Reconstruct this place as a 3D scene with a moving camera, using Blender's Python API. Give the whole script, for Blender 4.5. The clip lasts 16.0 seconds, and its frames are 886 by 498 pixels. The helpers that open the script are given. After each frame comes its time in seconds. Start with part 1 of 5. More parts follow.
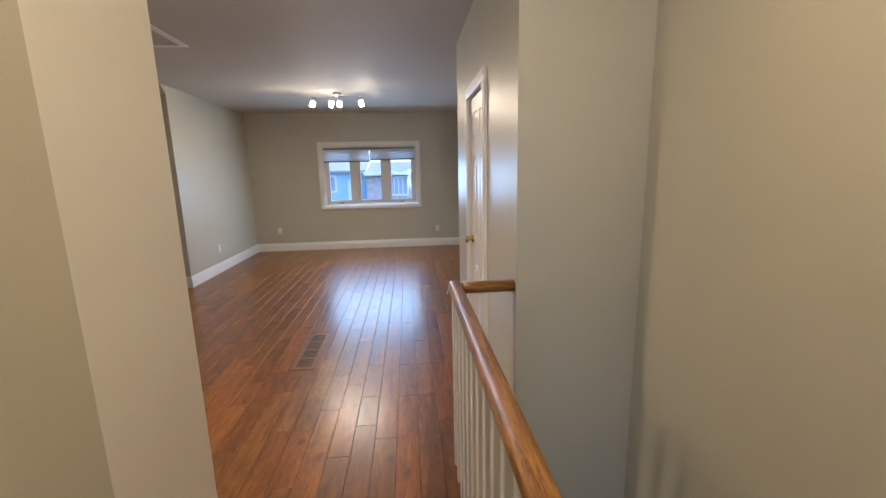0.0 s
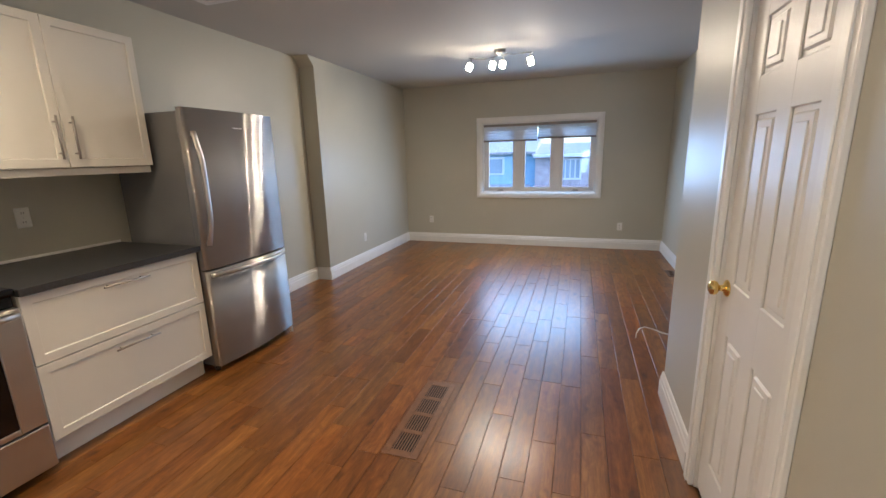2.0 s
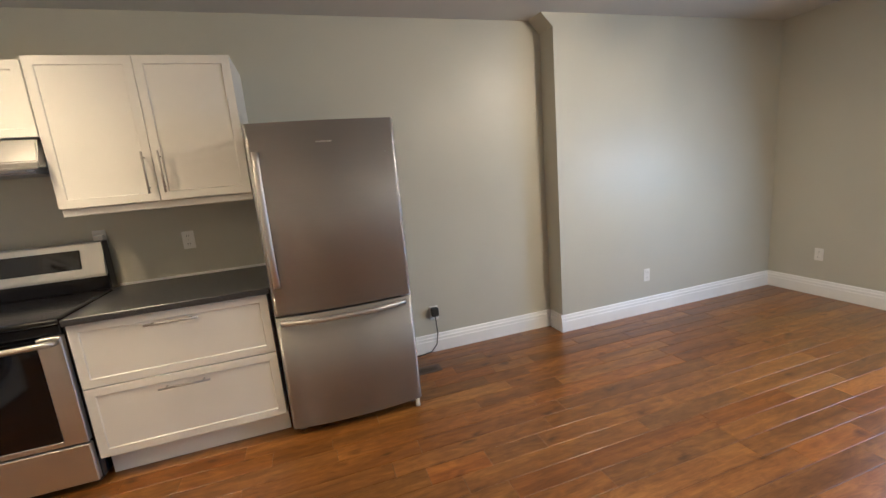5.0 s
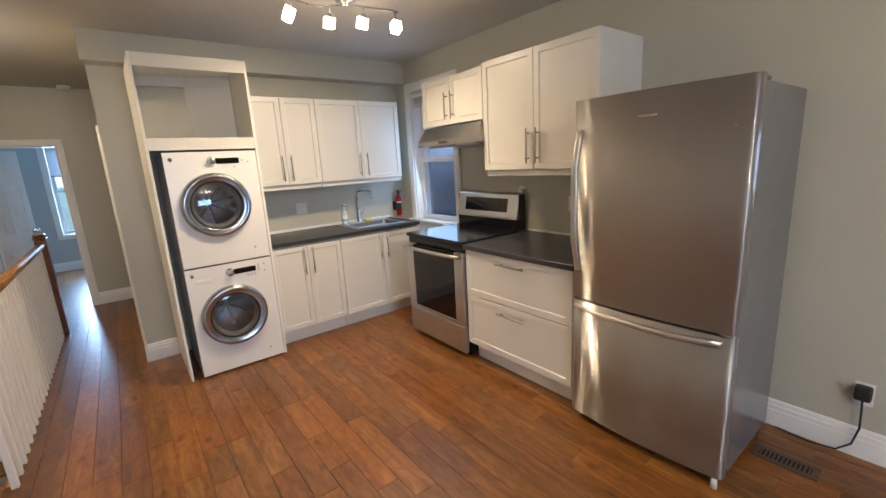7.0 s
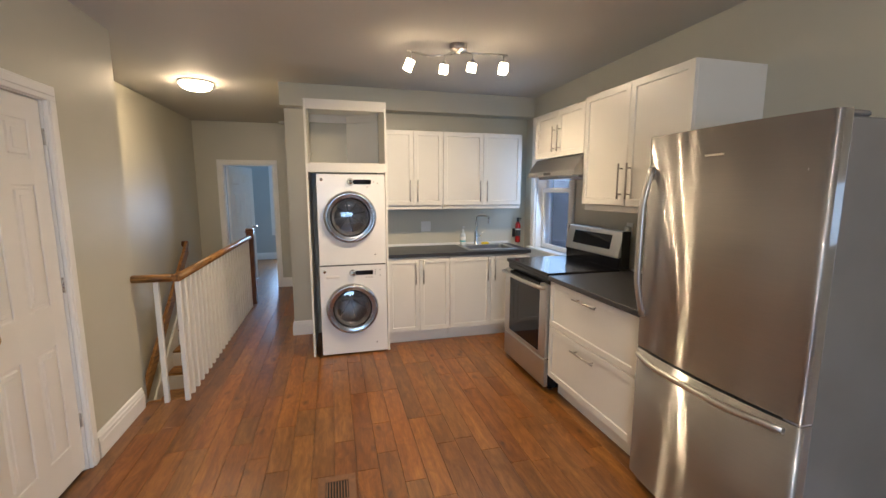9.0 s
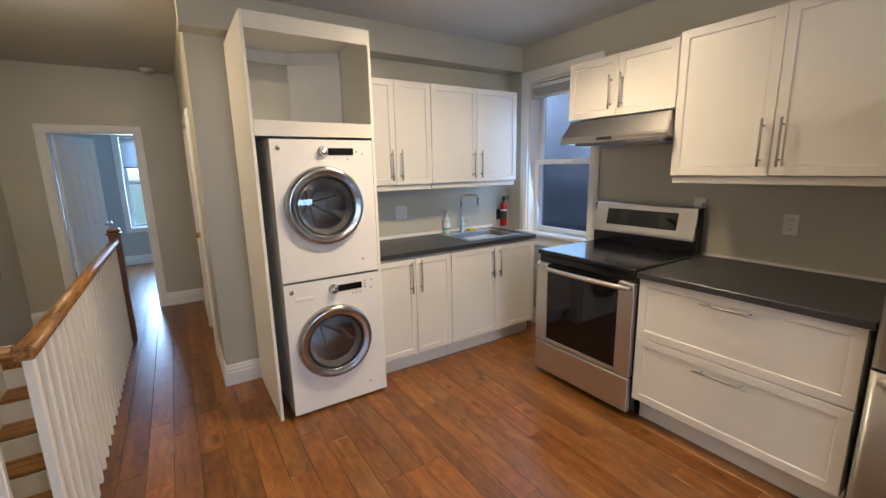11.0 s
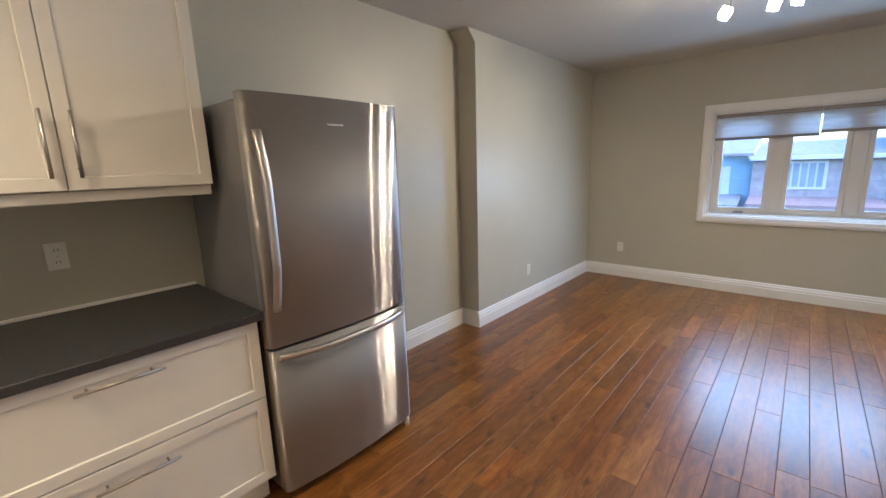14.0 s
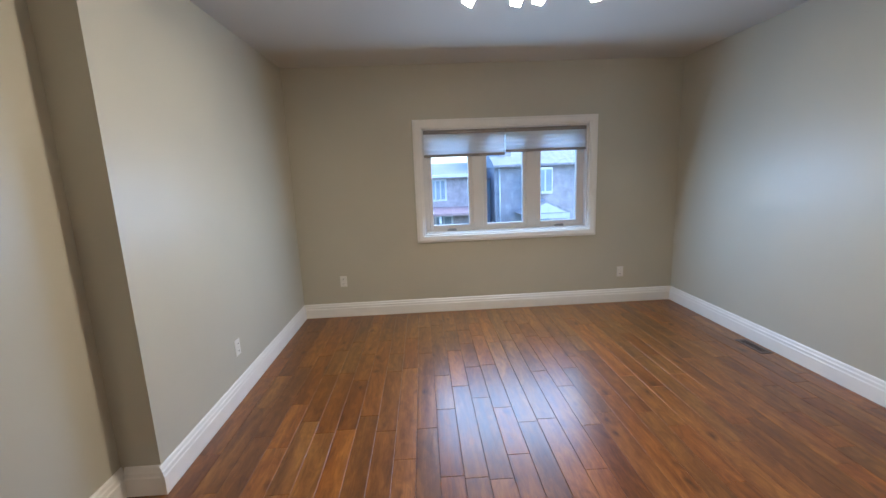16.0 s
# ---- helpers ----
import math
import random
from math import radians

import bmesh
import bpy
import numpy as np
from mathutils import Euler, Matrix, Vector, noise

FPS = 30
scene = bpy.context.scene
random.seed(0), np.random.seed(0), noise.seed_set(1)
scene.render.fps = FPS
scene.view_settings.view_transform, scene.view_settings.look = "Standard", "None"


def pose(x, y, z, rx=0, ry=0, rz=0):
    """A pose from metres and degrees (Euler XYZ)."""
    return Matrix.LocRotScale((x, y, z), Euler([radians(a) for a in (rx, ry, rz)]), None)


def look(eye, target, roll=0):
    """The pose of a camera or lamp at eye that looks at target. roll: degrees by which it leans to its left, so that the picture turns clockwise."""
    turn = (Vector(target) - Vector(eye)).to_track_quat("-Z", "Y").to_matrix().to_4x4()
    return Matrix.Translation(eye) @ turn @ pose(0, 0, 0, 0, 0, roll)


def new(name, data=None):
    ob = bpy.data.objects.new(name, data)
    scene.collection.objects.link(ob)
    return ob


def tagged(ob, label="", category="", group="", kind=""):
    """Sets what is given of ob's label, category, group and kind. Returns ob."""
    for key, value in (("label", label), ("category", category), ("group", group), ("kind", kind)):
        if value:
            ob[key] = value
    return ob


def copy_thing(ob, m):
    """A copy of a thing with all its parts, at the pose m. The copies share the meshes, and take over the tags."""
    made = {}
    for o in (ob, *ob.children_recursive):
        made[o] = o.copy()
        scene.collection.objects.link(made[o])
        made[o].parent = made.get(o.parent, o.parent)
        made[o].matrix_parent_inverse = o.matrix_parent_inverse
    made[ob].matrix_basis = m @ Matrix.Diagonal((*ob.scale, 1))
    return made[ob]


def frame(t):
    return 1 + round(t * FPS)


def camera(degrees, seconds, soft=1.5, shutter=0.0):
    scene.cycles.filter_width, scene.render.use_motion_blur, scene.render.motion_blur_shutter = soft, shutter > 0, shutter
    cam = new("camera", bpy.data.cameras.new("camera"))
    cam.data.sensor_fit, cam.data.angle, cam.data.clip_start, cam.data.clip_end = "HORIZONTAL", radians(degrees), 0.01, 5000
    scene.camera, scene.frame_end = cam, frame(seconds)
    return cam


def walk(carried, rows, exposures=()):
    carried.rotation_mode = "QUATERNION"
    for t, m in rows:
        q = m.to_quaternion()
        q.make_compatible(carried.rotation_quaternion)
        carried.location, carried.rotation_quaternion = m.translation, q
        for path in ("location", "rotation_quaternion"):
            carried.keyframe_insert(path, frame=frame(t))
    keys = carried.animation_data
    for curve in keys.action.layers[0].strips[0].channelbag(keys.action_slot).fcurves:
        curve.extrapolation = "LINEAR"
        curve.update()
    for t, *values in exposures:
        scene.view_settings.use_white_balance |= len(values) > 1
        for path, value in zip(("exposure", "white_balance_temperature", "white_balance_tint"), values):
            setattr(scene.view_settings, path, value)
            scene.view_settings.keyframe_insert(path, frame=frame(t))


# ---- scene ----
cam = camera(94.1, 16.0)
PATH = [
    (0, (-0.094, -0.037, 1.458), (0.065, 1.922, 1.085), -1.3),
    (0.5, (-0.105, 0.318, 1.453), (-0.157, 2.279, 1.064), -1.9),
    (1, (-0.079, 0.677, 1.446), (-0.192, 2.639, 1.075), -2.5),
    (1.5, (-0.026, 1.02, 1.469), (-0.554, 2.903, 1.049), -3.1),
    (2, (-0.154, 1.335, 1.447), (-0.767, 3.188, 1.01), -1.4),
    (2.5, (-0.115, 1.67, 1.466), (-0.694, 3.531, 1.015), -3.5),
    (3, (-0.054, 2.069, 1.506), (-0.491, 3.959, 1.019), -3.5),
    (3.5, (-0.038, 2.49, 1.491), (-0.496, 4.395, 1.088), -4.3),
    (4, (0.025, 2.907, 1.494), (-0.716, 4.721, 1.093), -4.4),
    (4.5, (0.034, 3.283, 1.486), (-1.361, 4.65, 1.054), -5.4),
    (5, (-0.091, 3.6, 1.465), (-1.963, 4.195, 1.091), -5.1),
    (5.2, (-0.132, 3.708, 1.454), (-2.073, 4.005, 1.077), -5.3),
    (7.3, (-0.665, 4.784, 1.538), (-1.721, 3.13, 1.15), -2.2),
    (7.5, (-0.736, 4.861, 1.527), (-1.727, 3.16, 1.172), -1.6),
    (8, (-0.922, 4.998, 1.533), (-1.728, 3.197, 1.208), -2.5),
    (8.5, (-1.044, 5.147, 1.528), (-1.701, 3.284, 1.215), -1.0),
    (9, (-0.972, 5.061, 1.53), (-1.484, 3.148, 1.252), 0.0),
    (9.2, (-0.891, 4.941, 1.517), (-1.28, 2.999, 1.244), -1.4),
    (11.3, (-0.353, 3.504, 1.503), (-1.476, 1.897, 1.104), -0.7),
    (11.5, (-0.348, 3.397, 1.497), (-1.488, 1.804, 1.096), -0.4),
    (12, (-0.341, 3.081, 1.492), (-1.686, 1.656, 1.093), -1.2),
    (12.5, (-0.319, 2.82, 1.466), (-2.101, 1.992, 1.09), -2.2),
    (13, (-0.439, 2.672, 1.432), (-2.408, 2.703, 1.081), -1.9),
    (13.5, (-0.597, 2.634, 1.439), (-2.353, 3.522, 1.078), -2.1),
    (14, (-0.855, 2.619, 1.483), (-2.147, 4.093, 1.087), -1.8),
    (14.5, (-1.074, 2.798, 1.481), (-1.941, 4.555, 1.079), -3.5),
    (15, (-1.321, 3.041, 1.482), (-1.67, 4.96, 1.041), -1.6),
    (15.5, (-1.513, 3.338, 1.517), (-1.547, 5.288, 1.077), -2.0),
    (16, (-1.679, 3.702, 1.484), (-1.593, 5.667, 1.126), -2.3),
]
walk(cam, [(t, look(eye, target, roll)) for t, eye, target, roll in PATH], [(0.0, 2.64, 5400, 11), (1.0, 2.66, 5400, 11), (2.5, 2.70, 5230, 10), (3.5, 2.74, 5290, 10), (4.5, 2.88, 5300, 9), (5.0, 2.97, 5330, 9), (7.5, 2.86, 5450, 10), (9.2, 2.82, 5500, 10), (11.5, 2.81, 5290, 10), (12.0, 2.74, 5270, 10), (13.0, 2.87, 5360, 10), (13.5, 2.90, 5360, 10), (14.5, 2.76, 5200, 9), (16.0, 2.79, 5280, 9)])

# ---- world, sun and exposure ----
world = bpy.data.worlds.new("sky_world")
scene.world = world
world.use_nodes = True
wn = world.node_tree.nodes
wl = world.node_tree.links
sky = wn.new("ShaderNodeTexSky")
sky.sky_type = "NISHITA"
sky.sun_disc = False
sky.sun_elevation = radians(30)
sky.sun_rotation = radians(95)
sky.air_density = 1.0
sky.dust_density = 2.0
sky.ozone_density = 3.0
wn["Background"].inputs["Strength"].default_value = 0.15
wl.new(sky.outputs[0], wn["Background"].inputs["Color"])

sun = new("sun", bpy.data.lights.new("sun", "SUN"))
sun.data.energy = 0.5
sun.data.angle = radians(20)
sun.data.color = (1.0, 0.93, 0.85)
sun.matrix_basis = look((20, 2, 13), (0, 4, 0))

BULB = 6.5        # radiance of a spot's glass cube
BULB_K = 3.2      # and of the kitchen's
LENS = 322.0      # radiance of the front room's lamps
LENS_K = 325.0    # radiance of the kitchen's lamps
DOME = 14.0      # radiance of the hall's dome
WARM = (1.0, 0.755, 0.48)
WARM_K = (1.0, 0.695, 0.375)


def window_light(name, at, towards, w, h, watts):
    """The sky's light in a window's opening."""
    lamp = new(name, bpy.data.lights.new(name, "AREA"))
    lamp.data.shape, lamp.data.size, lamp.data.size_y = "RECTANGLE", w, h
    lamp.data.energy, lamp.data.color = watts, (0.54, 0.75, 1.0)
    lamp.matrix_basis = look(at, towards)


window_light("window_light_front", (-0.795, 7.955, 1.29), (-0.795, 4.6, 0.3), 1.66, 0.64, 5.2)
window_light("window_light_bedroom", (-0.11, -4.91, 1.10), (-0.11, 0, 1.10), 0.74, 0.94, 7.5)
window_light("window_light_kitchen", (-3.215, 1.15, 1.5), (0, 1.15, 0.9), 0.66, 1.0, 0.7)


# ---- materials ----
def nodes_of(name):
    m = bpy.data.materials.new(name)
    m.use_nodes = True
    return m, m.node_tree.nodes, m.node_tree.links, m.node_tree.nodes["Principled BSDF"]


def mat(name, col, rough=0.5, metal=0.0, var=0.08, scale=4.0, bump=0.05, bscale=120.0, stretch=(1, 1, 1), spec=0.5, coat=0.0):
    """A paint, metal or plastic: colour mottled at one scale, fine relief at another, uneven gloss."""
    m, n, l, b = nodes_of(name)
    tc = n.new("ShaderNodeTexCoord")
    mp = n.new("ShaderNodeMapping")
    mp.inputs["Scale"].default_value = stretch
    l.new(tc.outputs["Object"], mp.inputs["Vector"])
    big = n.new("ShaderNodeTexNoise")
    big.inputs["Scale"].default_value = scale
    big.inputs["Detail"].default_value = 4
    l.new(tc.outputs["Object"], big.inputs["Vector"])
    ramp = n.new("ShaderNodeValToRGB")
    ramp.color_ramp.elements[0].position, ramp.color_ramp.elements[1].position = 0.3, 0.7
    ramp.color_ramp.elements[0].color = (*[c * (1 - var) for c in col], 1)
    ramp.color_ramp.elements[1].color = (*[min(1, c * (1 + var)) for c in col], 1)
    l.new(big.outputs["Fac"], ramp.inputs["Fac"])
    l.new(ramp.outputs["Color"], b.inputs["Base Color"])
    fine = n.new("ShaderNodeTexNoise")
    fine.inputs["Scale"].default_value = bscale
    fine.inputs["Detail"].default_value = 3
    l.new(mp.outputs["Vector"], fine.inputs["Vector"])
    if bump:
        bp = n.new("ShaderNodeBump")
        bp.inputs["Strength"].default_value = bump
        bp.inputs["Distance"].default_value = 0.003
        l.new(fine.outputs["Fac"], bp.inputs["Height"])
        l.new(bp.outputs["Normal"], b.inputs["Normal"])
    rr = n.new("ShaderNodeMapRange")
    rr.inputs["To Min"].default_value, rr.inputs["To Max"].default_value = rough * 0.85, min(1, rough * 1.15)
    l.new(fine.outputs["Fac"], rr.inputs["Value"])
    l.new(rr.outputs["Result"], b.inputs["Roughness"])
    b.inputs["Metallic"].default_value = metal
    b.inputs["Specular IOR Level"].default_value = spec
    b.inputs["Coat Weight"].default_value = coat
    b.inputs["Coat Roughness"].default_value = 0.12
    return m


def wood(name, dark, mid, light, axis, rough=0.3, per_piece=True, grain=1.0, coat=0.0, knots=True, island=False):
    """Wood with its grain along an axis (0, 1, 2); pieces differ in tone."""
    m, n, l, b = nodes_of(name)
    tc = n.new("ShaderNodeTexCoord")
    oi = n.new("ShaderNodeNewGeometry" if island else "ShaderNodeObjectInfo")
    rnd = oi.outputs["Random Per Island" if island else "Random"]
    off = n.new("ShaderNodeVectorMath")
    off.operation = "ADD"
    mul = n.new("ShaderNodeMath")
    mul.operation = "MULTIPLY"
    mul.inputs[1].default_value = 37.0 if per_piece else 0.0
    l.new(rnd, mul.inputs[0])
    l.new(tc.outputs["Object"], off.inputs[0])
    l.new(mul.outputs[0], off.inputs[1])
    mp = n.new("ShaderNodeMapping")
    s = [1.0, 1.0, 1.0]
    s[axis] = 0.07
    mp.inputs["Scale"].default_value = s
    l.new(off.outputs[0], mp.inputs["Vector"])
    g1 = n.new("ShaderNodeTexNoise")
    g1.inputs["Scale"].default_value = 14.0 * grain
    g1.inputs["Detail"].default_value = 6
    g1.inputs["Roughness"].default_value = 0.62
    g1.inputs["Distortion"].default_value = 0.6
    l.new(mp.outputs[0], g1.inputs["Vector"])
    g2 = n.new("ShaderNodeTexNoise")
    g2.inputs["Scale"].default_value = 150.0 * grain
    g2.inputs["Detail"].default_value = 3
    l.new(mp.outputs[0], g2.inputs["Vector"])
    add = n.new("ShaderNodeMath")
    add.operation = "MULTIPLY_ADD"
    add.inputs[1].default_value = 0.35
    l.new(g2.outputs["Fac"], add.inputs[0])
    l.new(g1.outputs["Fac"], add.inputs[2])
    ramp = n.new("ShaderNodeValToRGB")
    e = ramp.color_ramp.elements
    lo_p, mid_p, hi_p = (0.38, 0.66, 0.92) if per_piece else (0.55, 0.66, 0.80)
    e[0].position, e[0].color = lo_p, (*dark, 1)
    e[1].position, e[1].color = hi_p, (*light, 1)
    k = e.new(mid_p)
    k.color = (*mid, 1)
    l.new(add.outputs[0], ramp.inputs["Fac"])
    col = ramp.outputs["Color"]
    if per_piece:
        hsv = n.new("ShaderNodeHueSaturation")
        mr = n.new("ShaderNodeMapRange")
        mr.inputs["To Min"].default_value, mr.inputs["To Max"].default_value = 0.76, 1.20
        l.new(rnd, mr.inputs["Value"])
        l.new(mr.outputs["Result"], hsv.inputs["Value"])
        again = n.new("ShaderNodeMath")
        again.operation = "MULTIPLY"
        again.inputs[1].default_value = 7.31
        l.new(rnd, again.inputs[0])
        fr_ = n.new("ShaderNodeMath")
        fr_.operation = "FRACT"
        l.new(again.outputs[0], fr_.inputs[0])
        mh = n.new("ShaderNodeMapRange")
        mh.inputs["To Min"].default_value, mh.inputs["To Max"].default_value = 0.498, 0.509
        l.new(fr_.outputs[0], mh.inputs["Value"])
        l.new(mh.outputs["Result"], hsv.inputs["Hue"])
        ms = n.new("ShaderNodeMapRange")
        ms.inputs["To Min"].default_value, ms.inputs["To Max"].default_value = 1.06, 1.00
        l.new(fr_.outputs[0], ms.inputs["Value"])
        l.new(ms.outputs["Result"], hsv.inputs["Saturation"])
        l.new(col, hsv.inputs["Color"])
        col = hsv.outputs["Color"]
    if knots:
        mm = n.new("ShaderNodeMapping")
        ms_ = [1.0, 1.0, 1.0]
        ms_[axis] = 0.3
        mm.inputs["Scale"].default_value = ms_
        l.new(off.outputs[0], mm.inputs["Vector"])
        mo = n.new("ShaderNodeTexNoise")
        mo.inputs["Scale"].default_value = 17.0
        mo.inputs["Detail"].default_value = 5
        mo.inputs["Roughness"].default_value = 0.7
        mo.inputs["Distortion"].default_value = 1.2
        l.new(mm.outputs[0], mo.inputs["Vector"])
        mc = n.new("ShaderNodeValToRGB")
        mc.color_ramp.elements[0].position, mc.color_ramp.elements[0].color = 0.36, (0.60, 0.55, 0.50, 1)
        mc.color_ramp.elements[1].position, mc.color_ramp.elements[1].color = 0.66, (1.22, 1.22, 1.18, 1)
        l.new(mo.outputs["Fac"], mc.inputs["Fac"])
        mt = n.new("ShaderNodeMix")
        mt.data_type, mt.blend_type = "RGBA", "MULTIPLY"
        mt.inputs[0].default_value = 0.8
        l.new(col, mt.inputs[6])
        l.new(mc.outputs["Color"], mt.inputs[7])
        col = mt.outputs[2]
        km = n.new("ShaderNodeMapping")
        ks = [9.0, 9.0, 9.0]
        ks[axis] = 4.5
        km.inputs["Scale"].default_value = ks
        l.new(off.outputs[0], km.inputs["Vector"])
        wob = n.new("ShaderNodeTexNoise")
        wob.inputs["Scale"].default_value = 1.6
        wob.inputs["Detail"].default_value = 3
        l.new(km.outputs[0], wob.inputs["Vector"])
        wadd = n.new("ShaderNodeMix")
        wadd.data_type, wadd.blend_type = "RGBA", "LINEAR_LIGHT"
        wadd.inputs[0].default_value = 0.28
        l.new(km.outputs[0], wadd.inputs[6])
        l.new(wob.outputs["Color"], wadd.inputs[7])
        vo = n.new("ShaderNodeTexVoronoi")
        vo.inputs["Scale"].default_value = 1.0
        l.new(wadd.outputs[2], vo.inputs["Vector"])
        kr = n.new("ShaderNodeValToRGB")
        kr.color_ramp.elements[0].position, kr.color_ramp.elements[0].color = 0.05, (0.24, 0.18, 0.15, 1)
        kr.color_ramp.elements[1].position, kr.color_ramp.elements[1].color = 0.24, (1, 1, 1, 1)
        l.new(vo.outputs["Distance"], kr.inputs["Fac"])
        mx = n.new("ShaderNodeMix")
        mx.data_type, mx.blend_type = "RGBA", "MULTIPLY"
        few = n.new("ShaderNodeSeparateColor")
        l.new(vo.outputs["Color"], few.inputs[0])
        gate = n.new("ShaderNodeMath")
        gate.operation = "GREATER_THAN"
        gate.inputs[1].default_value = 0.50
        l.new(few.outputs[0], gate.inputs[0])
        gm = n.new("ShaderNodeMath")
        gm.operation = "MULTIPLY"
        gm.inputs[1].default_value = 0.82
        l.new(gate.outputs[0], gm.inputs[0])
        l.new(gm.outputs[0], mx.inputs[0])
        l.new(col, mx.inputs[6])
        l.new(kr.outputs["Color"], mx.inputs[7])
        col = mx.outputs[2]
    l.new(col, b.inputs["Base Color"])
    sm = n.new("ShaderNodeMapping")
    ss = [1.0, 1.0, 1.0]
    ss[axis] = 0.12
    sm.inputs["Scale"].default_value = ss
    l.new(off.outputs[0], sm.inputs["Vector"])
    scr = n.new("ShaderNodeTexNoise")
    scr.inputs["Scale"].default_value = 26.0
    scr.inputs["Detail"].default_value = 2
    l.new(sm.outputs[0], scr.inputs["Vector"])
    bp = n.new("ShaderNodeBump")
    bp.inputs["Strength"].default_value = 0.32
    bp.inputs["Distance"].default_value = 0.004
    l.new(scr.outputs["Fac"], bp.inputs["Height"])
    bp2 = n.new("ShaderNodeBump")
    bp2.inputs["Strength"].default_value = 0.10
    bp2.inputs["Distance"].default_value = 0.001
    l.new(g2.outputs["Fac"], bp2.inputs["Height"])
    l.new(bp.outputs["Normal"], bp2.inputs["Normal"])
    l.new(bp2.outputs["Normal"], b.inputs["Normal"])
    rr = n.new("ShaderNodeMapRange")
    rr.inputs["To Min"].default_value, rr.inputs["To Max"].default_value = rough * 0.75, rough * 1.35
    l.new(g1.outputs["Fac"], rr.inputs["Value"])
    l.new(rr.outputs["Result"], b.inputs["Roughness"])
    b.inputs["Coat Weight"].default_value = coat
    b.inputs["Coat Roughness"].default_value = 0.2
    return m


def glow(name, col, strength):
    m, n, l, b = nodes_of(name)
    b.inputs["Base Color"].default_value = (0.9, 0.9, 0.88, 1)
    b.inputs["Emission Color"].default_value = (*col, 1)
    b.inputs["Emission Strength"].default_value = strength
    return m


def glass(name, tint=(0.96, 0.98, 1.0), rough=0.0, ior=1.45):
    """Thin clear pane: mostly see-through, with a mirror gloss."""
    m, n, l, b = nodes_of(name)
    n.remove(b)
    tr = n.new("ShaderNodeBsdfTransparent")
    tr.inputs["Color"].default_value = (*tint, 1)
    gl = n.new("ShaderNodeBsdfGlossy")
    gl.inputs["Roughness"].default_value = rough
    lw = n.new("ShaderNodeLayerWeight")
    lw.inputs["Blend"].default_value = 0.5
    p5 = n.new("ShaderNodeMath")
    p5.operation = "POWER"
    p5.inputs[1].default_value = 5.0
    l.new(lw.outputs["Facing"], p5.inputs[0])
    f0 = ((ior - 1) / (ior + 1)) ** 2
    fr = n.new("ShaderNodeMapRange")
    fr.inputs["To Min"].default_value, fr.inputs["To Max"].default_value = f0, 1.0 if ior > 1.2 else 0.2
    l.new(p5.outputs[0], fr.inputs["Value"])
    mx = n.new("ShaderNodeMixShader")
    l.new(fr.outputs[0], mx.inputs[0])
    l.new(tr.outputs[0], mx.inputs[1])
    l.new(gl.outputs[0], mx.inputs[2])
    l.new(mx.outputs[0], n["Material Output"].inputs["Surface"])
    return m


def steel(name, col, rough):
    """Stainless steel brushed level: lights smear into long upright streaks."""
    m, n, l, b = nodes_of(name)
    b.inputs["Metallic"].default_value = 1.0
    b.inputs["Roughness"].default_value = 0.6
    tan = n.new("ShaderNodeTangent")
    tan.direction_type, tan.uv_map = "UV_MAP", "brushed"
    tc = n.new("ShaderNodeTexCoord")
    mp = n.new("ShaderNodeMapping")
    mp.inputs["Scale"].default_value = (2, 2, 260)
    l.new(tc.outputs["Object"], mp.inputs["Vector"])
    no = n.new("ShaderNodeTexNoise")
    no.inputs["Scale"].default_value = 3
    no.inputs["Detail"].default_value = 4
    l.new(mp.outputs[0], no.inputs["Vector"])
    sm = n.new("ShaderNodeTexNoise")
    sm.inputs["Scale"].default_value = 3.5
    l.new(tc.outputs["Object"], sm.inputs["Vector"])
    rr = n.new("ShaderNodeMapRange")
    rr.inputs["To Min"].default_value, rr.inputs["To Max"].default_value = rough * 0.9, rough * 1.1
    l.new(sm.outputs["Fac"], rr.inputs["Value"])
    ramp = n.new("ShaderNodeValToRGB")
    ramp.color_ramp.elements[0].color = (*[c * 0.92 for c in col], 1)
    ramp.color_ramp.elements[1].color = (*[c * 1.06 for c in col], 1)
    l.new(no.outputs["Fac"], ramp.inputs["Fac"])
    l.new(ramp.outputs["Color"], b.inputs["Base Color"])
    dent = n.new("ShaderNodeTexNoise")
    dent.inputs["Scale"].default_value = 2.2
    dent.inputs["Detail"].default_value = 1
    l.new(tc.outputs["Object"], dent.inputs["Vector"])
    bp = n.new("ShaderNodeBump")
    bp.inputs["Strength"].default_value = 0.35
    bp.inputs["Distance"].default_value = 0.006
    l.new(dent.outputs["Fac"], bp.inputs["Height"])
    gl = n.new("ShaderNodeBsdfAnisotropic")
    gl.distribution = "GGX"
    gl.inputs["Anisotropy"].default_value = -0.93
    l.new(rr.outputs["Result"], gl.inputs["Roughness"])
    l.new(ramp.outputs["Color"], gl.inputs["Color"])
    l.new(tan.outputs[0], gl.inputs["Tangent"])
    l.new(bp.outputs["Normal"], gl.inputs["Normal"])
    mx = n.new("ShaderNodeMixShader")
    mx.inputs[0].default_value = 0.64
    l.new(b.outputs[0], mx.inputs[1])
    l.new(gl.outputs[0], mx.inputs[2])
    l.new(mx.outputs[0], n["Material Output"].inputs["Surface"])
    return m


